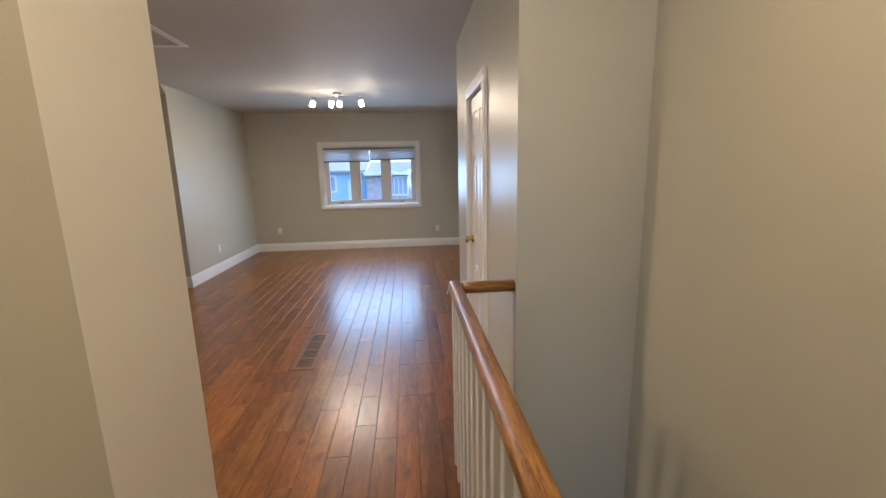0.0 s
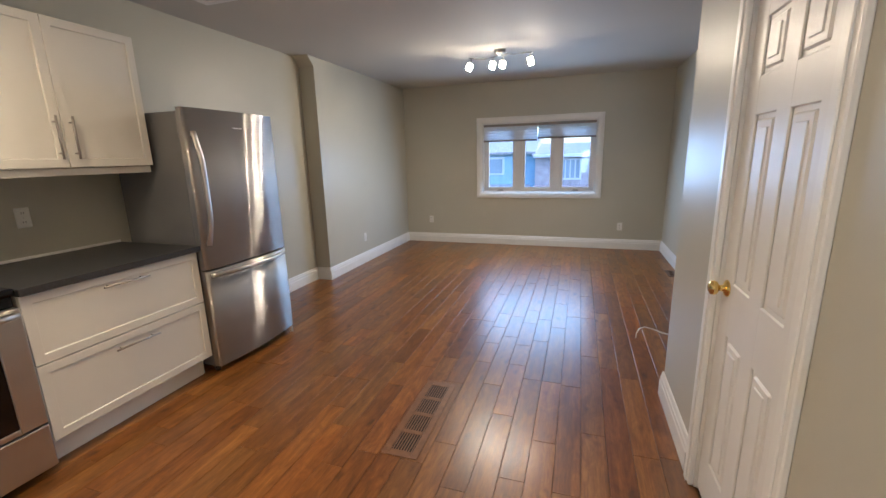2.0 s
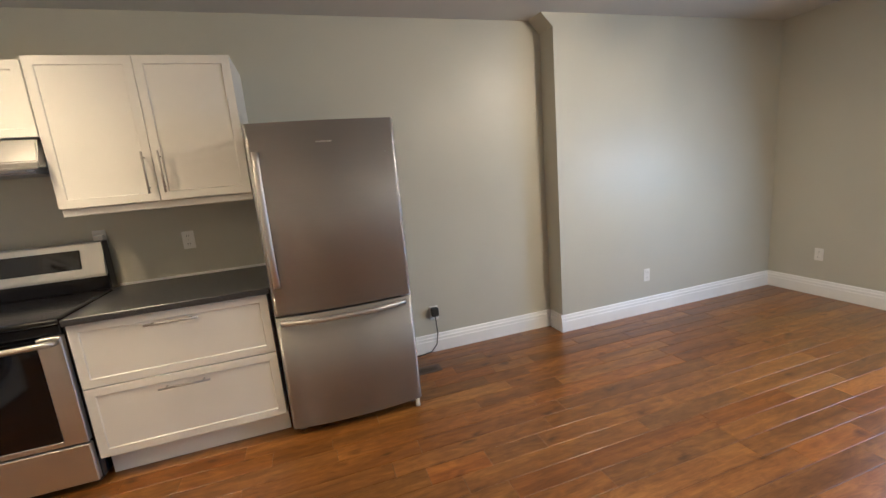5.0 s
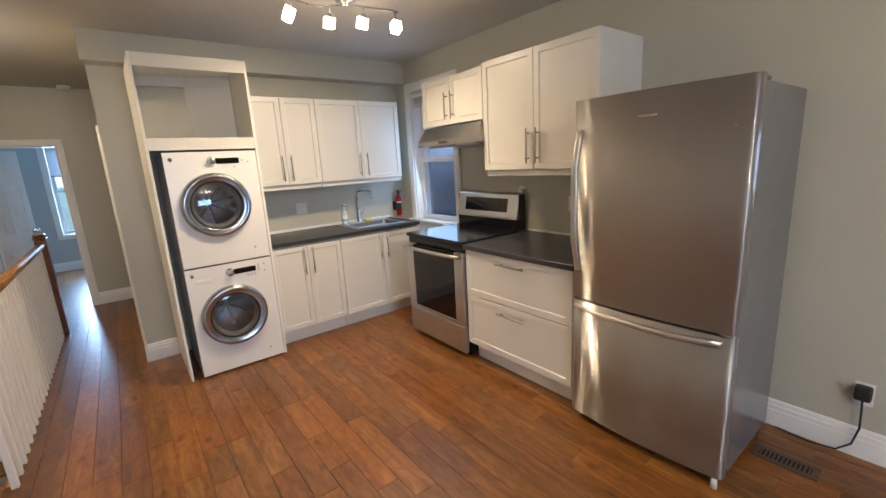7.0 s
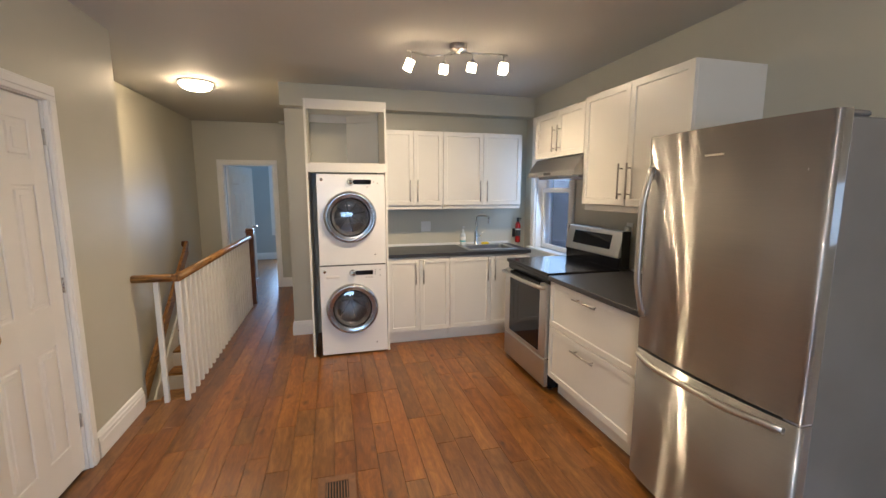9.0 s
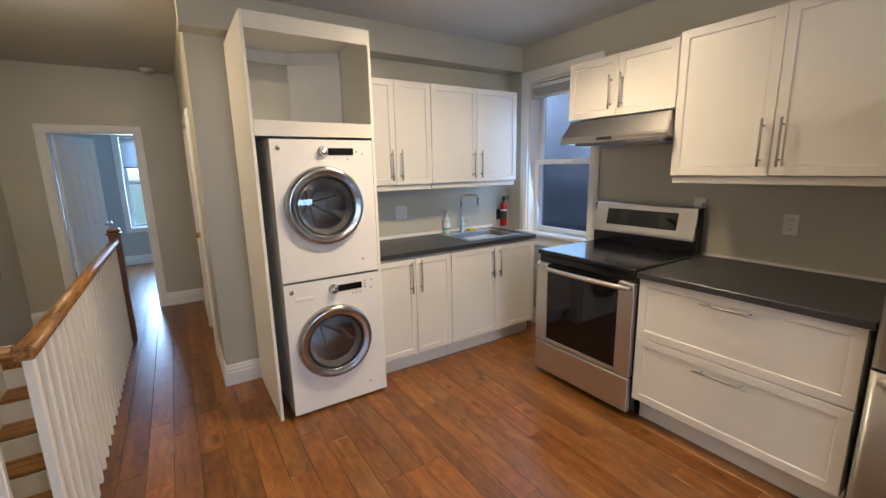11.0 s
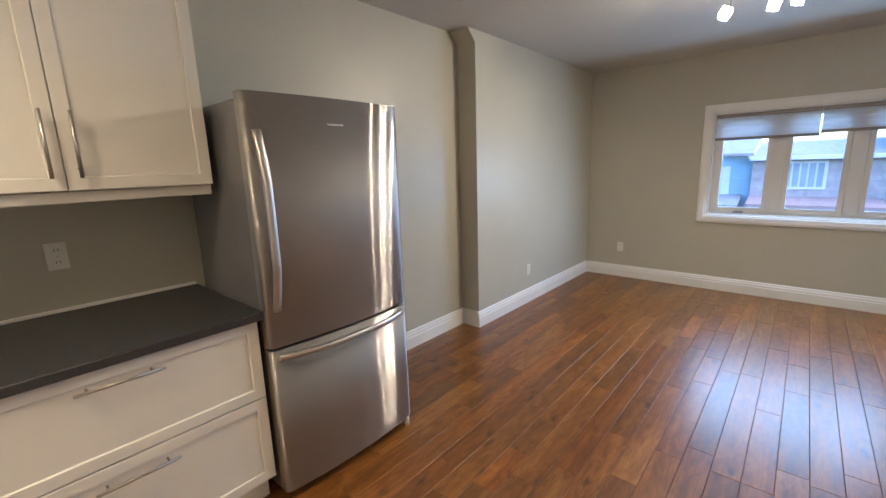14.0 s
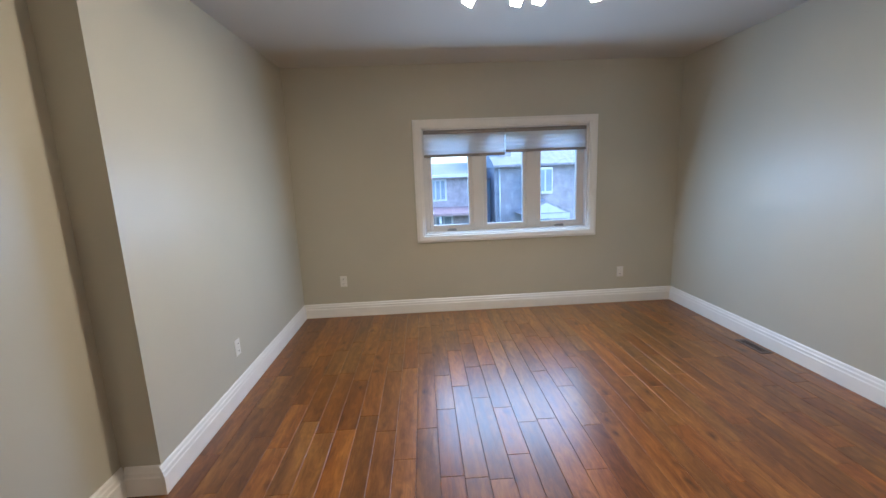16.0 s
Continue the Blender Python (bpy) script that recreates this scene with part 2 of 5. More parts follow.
def cloth_shade(name, col):
    """Blind fabric that lets part of the daylight through."""
    m, n, l, b = nodes_of(name)
    b.inputs["Base Color"].default_value = (*col, 1)
    b.inputs["Roughness"].default_value = 0.9
    tl = n.new("ShaderNodeBsdfTranslucent")
    tl.inputs["Color"].default_value = (*col, 1)
    wv = n.new("ShaderNodeTexNoise")
    wv.inputs["Scale"].default_value = 300
    bp = n.new("ShaderNodeBump")
    bp.inputs["Strength"].default_value = 0.1
    l.new(wv.outputs["Fac"], bp.inputs["Height"])
    l.new(bp.outputs["Normal"], b.inputs["Normal"])
    mx = n.new("ShaderNodeMixShader")
    mx.inputs[0].default_value = 0.68
    l.new(b.outputs[0], mx.inputs[1])
    l.new(tl.outputs[0], mx.inputs[2])
    l.new(mx.outputs[0], n["Material Output"].inputs["Surface"])
    return m


WALL = mat("greige_wall_paint", (0.512, 0.497, 0.416), 0.40, var=0.03, scale=1.3, bump=0.10, bscale=220)
BEDWALL = mat("blue_grey_wall_paint", (0.50, 0.53, 0.53), 0.6, var=0.03, scale=1.3, bump=0.1, bscale=220)
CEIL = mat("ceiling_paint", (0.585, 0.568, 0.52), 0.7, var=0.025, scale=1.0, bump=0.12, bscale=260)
TRIM = mat("white_trim_paint", (0.84, 0.83, 0.80), 0.35, var=0.03, scale=5, bump=0.05, bscale=60)
DOORW = mat("white_door_paint", (0.80, 0.785, 0.755), 0.38, var=0.025, scale=4, bump=0.06, bscale=90, stretch=(1, 1, 0.15))
CAB = mat("white_cabinet_foil", (0.69, 0.675, 0.63), 0.33, var=0.02, scale=3, bump=0.02, bscale=60)
PANEL = mat("white_panel_board", (0.80, 0.785, 0.73), 0.45, var=0.02, scale=3, bump=0.02, bscale=60)
COUNTER = mat("dark_laminate", (0.035, 0.036, 0.04), 0.36, var=0.35, scale=90, bump=0.05, bscale=300)
STEEL = steel("brushed_stainless", (0.54, 0.525, 0.50), 0.222)
STEELV = mat("brushed_stainless_plain", (0.57, 0.56, 0.54), 0.38, 1.0, var=0.05, scale=4, bump=0.05, bscale=60, stretch=(0.4, 12, 12))
FRSIDE = mat("fridge_side_grey", (0.20, 0.20, 0.207), 0.25, 0.35, var=0.05, scale=5, bump=0.05, bscale=400)
CHROME = mat("polished_chrome", (0.68, 0.71, 0.70), 0.10, 1.0, var=0.04, scale=6, bump=0.0)
# the hood's dim reflections are put into a darker base colour
HOODM = mat("darkened_hood_steel", (0.35, 0.34, 0.325), 0.36, 1.0, var=0.06, scale=4, bump=0.05, bscale=60, stretch=(0.4, 12, 12))
HANDLEM = mat("satin_bar_handle", (0.40, 0.385, 0.36), 0.45, 1.0, var=0.05, scale=8, bump=0.0)
HANDLEF = mat("satin_fridge_handle", (0.60, 0.585, 0.56), 0.42, 1.0, var=0.04, scale=8, bump=0.0)
RINGM = mat("chromed_door_ring", (0.42, 0.42, 0.425), 0.17, 1.0, var=0.05, scale=6, bump=0.02)
SINKM = mat("sink_steel", (0.29, 0.288, 0.285), 0.33, 1.0, var=0.06, scale=9, bump=0.04, bscale=90)
# white trim over the street, bluish haze put into its colour
FARTRIM = mat("hazed_far_white_paint", (0.52, 0.55, 0.60), 0.6, var=0.06, scale=2, bump=0.05)
TEAL = mat("teal_label", (0.12, 0.42, 0.44), 0.5, var=0.1, scale=40, bump=0.0)
NICKEL = mat("satin_nickel", (0.58, 0.565, 0.54), 0.28, 1.0, var=0.05, scale=8, bump=0.02)
BRASS = mat("polished_brass", (0.83, 0.60, 0.20), 0.12, 1.0, var=0.06, scale=30, bump=0.02)
BLACKG = mat("black_glass", (0.003, 0.003, 0.004), 0.06, var=0.2, scale=8, bump=0.0, spec=0.45)
BLACKE = mat("black_enamel", (0.006, 0.006, 0.008), 0.16, var=0.25, scale=12, bump=0.01, bscale=200, spec=0.35)
BLACKP = mat("black_plastic", (0.02, 0.02, 0.021), 0.4, var=0.2, scale=20, bump=0.05)
GREYP = mat("grey_plastic", (0.33, 0.33, 0.34), 0.4, var=0.06, scale=20, bump=0.03)
WASHW = mat("white_appliance_enamel", (0.80, 0.80, 0.80), 0.22, var=0.015, scale=3, bump=0.01, bscale=80)
WHITEP = mat("white_plastic", (0.78, 0.77, 0.73), 0.35, var=0.02, scale=20, bump=0.01)
DRUM = mat("drum_steel", (0.50, 0.50, 0.50), 0.45, 0.4, var=0.15, scale=30, bump=0.1, bscale=70)
COOKG = mat("ceramic_cooktop", (0.006, 0.006, 0.008), 0.17, var=0.2, scale=5, bump=0.004, bscale=60, spec=0.42)
REDP = mat("red_enamel", (0.40, 0.012, 0.010), 0.25, var=0.06, scale=20, bump=0.02)
YELLOWP = mat("yellow_sponge", (0.75, 0.55, 0.03), 0.9, var=0.15, scale=120, bump=0.5, bscale=300)
SOAP = mat("clear_soap_bottle", (0.60, 0.66, 0.68), 0.15, var=0.1, scale=20, bump=0.01)
VENTW = mat("stained_vent_wood", (0.19, 0.092, 0.042), 0.4, var=0.2, scale=30, bump=0.08, bscale=90, stretch=(1, 0.2, 1))
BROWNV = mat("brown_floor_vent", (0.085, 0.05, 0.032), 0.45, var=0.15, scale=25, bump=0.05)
DUCT_SHADE = mat("duct_shade", (0.012, 0.011, 0.010), 0.8, var=0.2, scale=20, bump=0.05)
VINYL = mat("white_vinyl", (0.78, 0.78, 0.77), 0.35, var=0.02, scale=6, bump=0.01)
SHADE = cloth_shade("cellular_blind_fabric", (0.88, 0.89, 0.91))
RAILG = mat("taupe_and_shaded_blind_rail", (0.30, 0.275, 0.25), 0.5, var=0.05, scale=20, bump=0.02)
PANE = glass("window_glass")
SCREEN = glass("insect_screen", (0.66, 0.65, 0.66), 0.5, 1.06)
DOORGLASS = glass("smoked_door_glass", (0.62, 0.63, 0.66), 0.03, 2.0)
FLOORW = wood("acacia_floor", (0.112, 0.039, 0.0100), (0.212, 0.080, 0.0195), (0.330, 0.141, 0.0355), 1, rough=0.34, coat=0.22)
FLOORI = wood("acacia_floor_joined", (0.112, 0.039, 0.0100), (0.212, 0.080, 0.0195), (0.330, 0.141, 0.0355), 1, rough=0.34, coat=0.22, island=True)
OAKY = wood("golden_oak_y", (0.115, 0.047, 0.010), (0.265, 0.122, 0.026), (0.40, 0.205, 0.055), 1, rough=0.42, per_piece=False, grain=4.6, coat=0.06, knots=False)
OAKX = wood("golden_oak_x", (0.115, 0.047, 0.010), (0.265, 0.122, 0.026), (0.40, 0.205, 0.055), 0, rough=0.42, per_piece=False, grain=4.6, coat=0.06, knots=False)
OAKZ = wood("dark_oak_z", (0.06, 0.02, 0.006), (0.13, 0.043, 0.012), (0.19, 0.07, 0.02), 2, rough=0.34, per_piece=False, grain=4.5, coat=0.3, knots=False)
BULBG = glow("lit_frosted_glass", WARM, BULB)
BULBK = glow("lit_kitchen_glass", WARM_K, BULB_K)
LENSG = glow("lit_lamp_face", WARM, LENS)
LENSK = glow("lit_kitchen_lamp_face", WARM_K, LENS_K)
DOMEG = glow("lit_opal_glass", WARM_K, DOME)
# far brick and porch roof: blue-grey haze is mixed into the base colours
BRICK_A = mat("hazed_red_brick_far", (0.31, 0.29, 0.315), 0.9, var=0.25, scale=2.5, bump=0.4, bscale=14, stretch=(1, 1, 3))
BRICK_B = mat("hazed_mauve_brick_far", (0.30, 0.305, 0.34), 0.9, var=0.2, scale=2.0, bump=0.4, bscale=14, stretch=(1, 1, 3))
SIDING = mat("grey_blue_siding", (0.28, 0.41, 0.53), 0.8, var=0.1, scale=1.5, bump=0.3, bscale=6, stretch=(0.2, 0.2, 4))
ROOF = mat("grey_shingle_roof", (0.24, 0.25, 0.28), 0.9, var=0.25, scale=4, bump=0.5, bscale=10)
PORCH = mat("hazed_red_porch_roof", (0.27, 0.20, 0.215), 0.7, var=0.15, scale=3, bump=0.3, bscale=8)
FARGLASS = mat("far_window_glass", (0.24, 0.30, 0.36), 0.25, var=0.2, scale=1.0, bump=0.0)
ASPHALT = mat("street_asphalt", (0.05, 0.05, 0.052), 0.9, var=0.25, scale=0.8, bump=0.4, bscale=30)
GRASS = mat("lawn_ground", (0.06, 0.085, 0.035), 0.95, var=0.35, scale=1.2, bump=0.6, bscale=20)
# the blue cast of skylight is put into this grey brick's colour
NEIGH = mat("sky_tinted_neighbour_brick", (0.066, 0.078, 0.099), 0.9, var=0.35, scale=1.5, bump=0.05, bscale=40, stretch=(1, 1, 3))


# ---- building helpers ----
def thing(name, m, label, category, group="", kind=""):
    """A top-level empty at a thing's base, at the pose m."""
    ob = new(name)
    ob.empty_display_size = 0.1
    ob.matrix_basis = m
    return tagged(ob, label, category, group, kind)


def part(name, bm, material, parent=None, label=""):
    """Links a bmesh as one mesh object, under a thing or a part."""
    me = bpy.data.meshes.new(name)
    bm.normal_update()
    bm.to_mesh(me)
    bm.free()
    me.materials.append(material)
    ob = new(name, me)
    if parent is not None:
        ob.parent = parent
    if label:
        tagged(ob, label)
    return ob


def structure(name, bm, material, label, category):
    return tagged(part(name, bm, material), label, category, "", "structure")


def box(bm, x0, y0, z0, x1, y1, z1, bevel=0.0, seg=1):
    """Adds a box between two corners; bevel rounds its edges."""
    if x1 < x0: x0, x1 = x1, x0
    if y1 < y0: y0, y1 = y1, y0
    if z1 < z0: z0, z1 = z1, z0
    m = Matrix.Translation(((x0 + x1) / 2, (y0 + y1) / 2, (z0 + z1) / 2)) @ Matrix.Diagonal((x1 - x0, y1 - y0, z1 - z0, 1))
    vs = bmesh.ops.create_cube(bm, size=1, matrix=m)["verts"]
    if bevel:
        es = list({e for v in vs for e in v.link_edges})
        bmesh.ops.bevel(bm, geom=es, offset=bevel, segments=seg, affect="EDGES", profile=0.5)
    return bm


def bx(*a, **k):
    return box(bmesh.new(), *a, **k)


def rod(bm, p0, p1, r0, r1=None, seg=12):
    """Adds a capped cylinder or cone between two points."""
    p0, p1 = Vector(p0), Vector(p1)
    r1 = r0 if r1 is None else r1
    d = p1 - p0
    m = Matrix.Translation((p0 + p1) / 2) @ d.to_track_quat("Z", "Y").to_matrix().to_4x4()
    vs = bmesh.ops.create_cone(bm, cap_ends=True, segments=seg, radius1=r0, radius2=r1, depth=d.length, matrix=m)["verts"]
    smooth_new(vs)
    return bm


def smooth_new(vs):
    for f in {f for v in vs for f in v.link_faces}:
        if len(f.verts) == 4:
            f.smooth = True


def lathe(bm, prof, m=Matrix.Identity(4), seg=24):
    """Turns a profile of (radius, height) round the local z axis."""
    rings = []
    for r, z in prof:
        if r < 1e-5:
            rings.append([bm.verts.new(m @ Vector((0, 0, z)))])
        else:
            rings.append([bm.verts.new(m @ Vector((r * math.cos(2 * math.pi * i / seg), r * math.sin(2 * math.pi * i / seg), z))) for i in range(seg)])
    for a, b in zip(rings, rings[1:]):
        for i in range(seg):
            j = (i + 1) % seg
            q = [a[i % len(a)], a[j % len(a)], b[j % len(b)], b[i % len(b)]]
            q = list(dict.fromkeys(q))
            if len(q) > 2:
                f = bm.faces.new(q)
                f.smooth = True
    bmesh.ops.recalc_face_normals(bm, faces=bm.faces)
    return bm


def extrude_profile(bm, prof, a, b, out):
    """Sweeps a profile of (out, up) from point a to b along a wall; out is the direction away from the wall."""
    a, b, o = Vector(a), Vector(b), Vector(out)
    ra = [bm.verts.new(a + o * u + Vector((0, 0, v))) for u, v in prof]
    rb = [bm.verts.new(b + o * u + Vector((0, 0, v))) for u, v in prof]
    n = len(prof)
    for i in range(n):
        j = (i + 1) % n
        bm.faces.new((ra[i], ra[j], rb[j], rb[i]))
    bm.faces.new(ra)
    bm.faces.new(list(reversed(rb)))
    bmesh.ops.recalc_face_normals(bm, faces=bm.faces)
    return bm


def tube(bm, pts, r, seg=10):
    """A round bent rod swept through points."""
    pts = [Vector(p) for p in pts]
    rings, up = [], None
    for i, p in enumerate(pts):
        d = (pts[min(i + 1, len(pts) - 1)] - pts[max(i - 1, 0)]).normalized()
        if up is None:
            up = d.orthogonal().normalized()
        up = (up - d * up.dot(d)).normalized()
        side = d.cross(up)
        rings.append([bm.verts.new(p + (up * math.cos(2 * math.pi * k / seg) + side * math.sin(2 * math.pi * k / seg)) * r) for k in range(seg)])
    for a, b in zip(rings, rings[1:]):
        for k in range(seg):
            bm.faces.new((a[k], a[(k + 1) % seg], b[(k + 1) % seg], b[k])).smooth = True
    bm.faces.new(rings[0])
    bm.faces.new(rings[-1])
    bmesh.ops.recalc_face_normals(bm, faces=bm.faces)
    return bm


def cut_wall(bm, axis, a0, a1, b0, b1, z0, z1, holes):
    """A wall along axis 'x' or 'y' from a0 to a1, thick from b0 to b1, with holes (p0, p1, q0, q1) through it."""
    def add(p0, p1, q0, q1):
        if p1 - p0 > 1e-4 and q1 - q0 > 1e-4:
            if axis == "x":
                box(bm, p0, b0, q0, p1, b1, q1)
            else:
                box(bm, b0, p0, q0, b1, p1, q1)
    cur = a0
    for p0, p1, q0, q1 in sorted(holes):
        add(cur, p0, z0, z1)
        add(p0, p1, z0, q0)
        add(p0, p1, q1, z1)
        cur = p1
    add(cur, a1, z0, z1)
    return bm


# ---- the shell ----
H = 2.56
structure("wall_north", cut_wall(bmesh.new(), "x", -3.35, 1.25, 8.05, 8.27, -0.3, H, [(-1.665, 0.075, 0.86, 1.94)]), WALL, "greige painted wall round the wide front window", "wall")
bm = bx(-3.35, 5.555, -0.3, -3.01, 8.05, H)
v = [bm.verts.new(p) for p in ((-3.2, 5.555, H), (-3.2, 5.455, H), (-3.2, 5.555, 2.46), (-3.01, 5.555, H), (-3.01, 5.455, H), (-3.01, 5.555, 2.46))]
for f in ((0, 1, 2), (5, 4, 3), (1, 4, 5, 2), (0, 3, 4, 1)):
    bm.faces.new([v[i] for i in f])
structure("wall_west_front", bm, WALL, "greige wall stepping out beside the kitchen", "wall")
structure("wall_west_kitchen", cut_wall(bmesh.new(), "y", 0.43, 5.555, -3.42, -3.2, -0.3, H, [(0.80, 1.50, 0.88, 2.24)]), WALL, "greige kitchen wall with a sash window", "wall")
structure("wall_south_kitchen", bx(-3.2, 0.43, -0.3, -0.64, 0.53, H), WALL, "greige wall behind the sink", "wall")
structure("wall_hall_west", cut_wall(bmesh.new(), "y", -1.91, 0.53, -0.64, -0.54, -0.3, H, [(-0.83, -0.09, -0.02, 1.90)]), WALL, "greige hallway wall with a closed door", "wall")
structure("wall_hall_end", cut_wall(bmesh.new(), "x", -0.64, 1.15, -2.03, -1.91, -0.3, H, [(-0.10, 0.61, -0.02, 1.93)]), WALL, "greige wall at the hallway's end round an open doorway", "wall")
structure("wall_stair_east", bx(0.975, -1.91, -2.5, 1.15, 1.86, H), WALL, "tall greige wall beside the stairs", "wall")
structure("wall_closet_south", bx(0.385, 1.76, -2.5, 0.975, 1.86, H), WALL, "greige wall at the foot of the stairwell", "wall")
structure("wall_closet_west", cut_wall(bmesh.new(), "y", 1.86, 3.88, 0.385, 0.485, -0.3, H, [(2.51, 3.15, -0.02, 1.985)]), WALL, "greige closet wall with a panelled door", "wall")
structure("wall_closet_north", bx(0.485, 3.78, -0.3, 1.05, 3.88, H), WALL, "greige closet wall facing the front room", "wall")
structure("wall_east", bx(1.05, 3.78, -0.3, 1.25, 8.05, H), WALL, "greige side wall of the front room", "wall")
structure("wall_closet_east", bx(1.05, 1.86, -0.3, 1.25, 3.78, H), WALL, "plain wall inside the closet", "wall")
structure("wall_stair_west", bx(0.04, -0.85, -2.5, 0.135, 1.86, -0.262), WALL, "greige wall below the stair railing", "wall")
structure("wall_stair_north", bx(0.135, 1.76, -2.5, 0.385, 1.86, -0.262), WALL, "greige wall below the landing edge", "wall")
structure("wall_soffit", bx(-3.2, 0.53, 2.35, -0.52, 0.70, H), WALL, "greige boxed soffit above the sink cabinets", "soffit")
bm = bmesh.new()
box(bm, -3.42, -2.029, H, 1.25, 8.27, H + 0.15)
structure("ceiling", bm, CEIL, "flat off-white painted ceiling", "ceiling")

bm = bmesh.new()
box(bm, -3.35, -2.17, -0.26, 0.13, 8.05, -0.014)
box(bm, 0.13, 1.77, -0.26, 1.05, 8.05, -0.014)
box(bm, 0.13, -2.17, -0.26, 1.0, -0.87, -0.014)
floor = structure("floor", bm, BROWNV, "hand-scraped acacia plank floor with a satin finish", "floor")

# the bedroom past the hallway's end
structure("wall_bedroom_south", cut_wall(bmesh.new(), "x", -1.6, 1.7, -5.05, -4.9, -0.3, H, [(-0.50, 0.28, 0.62, 2.10)]), BEDWALL, "blue-grey bedroom wall with a tall window", "wall")
structure("wall_bedroom_west", bx(-1.7, -5.05, -0.3, -1.6, -2.03, H), BEDWALL, "blue-grey bedroom side wall", "wall")
structure("wall_bedroom_east", bx(1.7, -5.05, -0.3, 1.8, -2.03, H), BEDWALL, "blue-grey bedroom side wall", "wall")
structure("wall_bedroom_north_west", bx(-1.6, -2.13, -0.3, -0.64, -2.03, H), BEDWALL, "blue-grey bedroom wall beside the door", "wall")
structure("wall_bedroom_north_east", bx(1.15, -2.13, -0.3, 1.7, -2.03, H), BEDWALL, "blue-grey bedroom wall beside the door", "wall")
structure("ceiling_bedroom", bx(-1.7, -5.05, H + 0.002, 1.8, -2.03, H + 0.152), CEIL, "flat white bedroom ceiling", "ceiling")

# baseboards
BASE = ((0, 0), (0.020, 0), (0.020, 0.092), (0.016, 0.100), (0.016, 0.118), (0.011, 0.126), (0.009, 0.142), (0.004, 0.150), (0, 0.150))


def baseboard(a, b, out):
    a, b = (*a, 0.0), (*b, 0.0)
    tagged(part("baseboard", extrude_profile(bmesh.new(), BASE, a, b, (*out, 0)), TRIM), "tall white moulded baseboard along the wall", "baseboard", "baseboards", "structure")


baseboard((-3.01, 8.05), (1.05, 8.05), (0, -1))
baseboard((-3.01, 5.535), (-3.01, 8.03), (1, 0))
baseboard((-3.18, 5.555), (-3.01, 5.555), (0, -1))
baseboard((-3.2, 3.40), (-3.2, 5.555), (1, 0))
baseboard((-3.2, 0.53), (-3.2, 1.62), (1, 0))
baseboard((1.05, 3.90), (1.05, 8.03), (-1, 0))
baseboard((0.385, 3.88), (1.05, 3.88), (0, 1))
baseboard((0.385, 3.23), (0.385, 3.90), (-1, 0))
baseboard((0.385, 1.84), (0.385, 2.43), (-1, 0))
baseboard((-0.76, 0.53), (-0.54, 0.53), (0, 1))
baseboard((-0.54, 0.0), (-0.54, 0.55), (1, 0))
baseboard((-0.54, -1.89), (-0.54, -0.92), (1, 0))
baseboard((-0.54, -1.91), (-0.17, -1.91), (0, 1))
baseboard((0.68, -1.91), (0.975, -1.91), (0, 1))
baseboard((-1.6, -4.9), (1.7, -4.9), (0, 1))


# ---- doors ----
def casing(parent, x0, x1, z1, w=0.075, t=0.02, y=0.0):
    """White moulded trim round an opening; the local front is -y."""
    for a, b in ((x0 - w, x0), (x1, x1 + w)):
        bm = bx(a, y - t, 0, b, y, z1, bevel=0.004)
        box(bm, a + 0.014, y - t - 0.006, 0, b - 0.024, y - t + 0.001, z1, bevel=0.003)
        part("casing", bm, TRIM, parent)
    bm = bx(x0 - w, y - t, z1, x1 + w, y, z1 + w, bevel=0.004)
    box(bm, x0 - w + 0.014, y - t - 0.006, z1 + 0.024, x1 + w - 0.014, y - t + 0.001, z1 + w - 0.014, bevel=0.003)
    part("casing", bm, TRIM, parent)


def panel_slab(parent, w, h, t=0.035, m=None, both=False):
    """A six-panel door leaf: width along x from 0, front at y = 0."""
    bm = bx(0, 0.008, 0.008, w, t - 0.008, h)
    st, mid = 0.105 * w / 0.62, 0.10 * w / 0.62
    xs = ((0, st), (w / 2 - mid / 2, w / 2 + mid / 2), (w - st, w))
    zs = ((0.008, 0.20), (0.385 * h, 0.49 * h), (0.79 * h, 0.855 * h), (h - 0.11, h))
    for y0, y1 in ((0, 0.010), (t - 0.010, t)):
        for a, b in xs:
            box(bm, a, y0, 0.008, b, y1, h, bevel=0.004)
        for a, b in zs:
            box(bm, 0.002, y0 + 0.0004, a, w - 0.002, y1 - 0.0004, b, bevel=0.004)
    slab = part("slab", bm, DOORW, parent)
    if m is not None:
        slab.matrix_basis = m
    for (a0, a1), (b0, b1) in ((xs[0], xs[1]), (xs[1], xs[2])):
        for (c0, c1), (d0, d1) in zip(zs, zs[1:]):
            bm = bx(a1 + 0.014, 0.001, c1 + 0.014, b0 - 0.014, t - 0.001, d0 - 0.014, bevel=0.0065)
            for y0, y1 in ((-0.003, 0.004), (t - 0.004, t + 0.003)):
                box(bm, a1 + 0.040, y0, c1 + 0.040, b0 - 0.040, y1, d0 - 0.040, bevel=0.003)
            part("panel", bm, DOORW, slab)
    return slab


def knob(parent, x, z, y=0.0, material=BRASS, label="polished brass knob"):
    m = Matrix.Translation((x, y, z)) @ Euler((radians(90), 0, 0)).to_matrix().to_4x4()
    prof = ((0, 0.0), (0.032, 0.0), (0.032, 0.004), (0.026, 0.010), (0.013, 0.014), (0.011, 0.026), (0.014, 0.030), (0.024, 0.036), (0.028, 0.046), (0.026, 0.056), (0.016, 0.063), (0, 0.065))
    part("knob", lathe(bmesh.new(), prof, m, 24), material, parent, label)


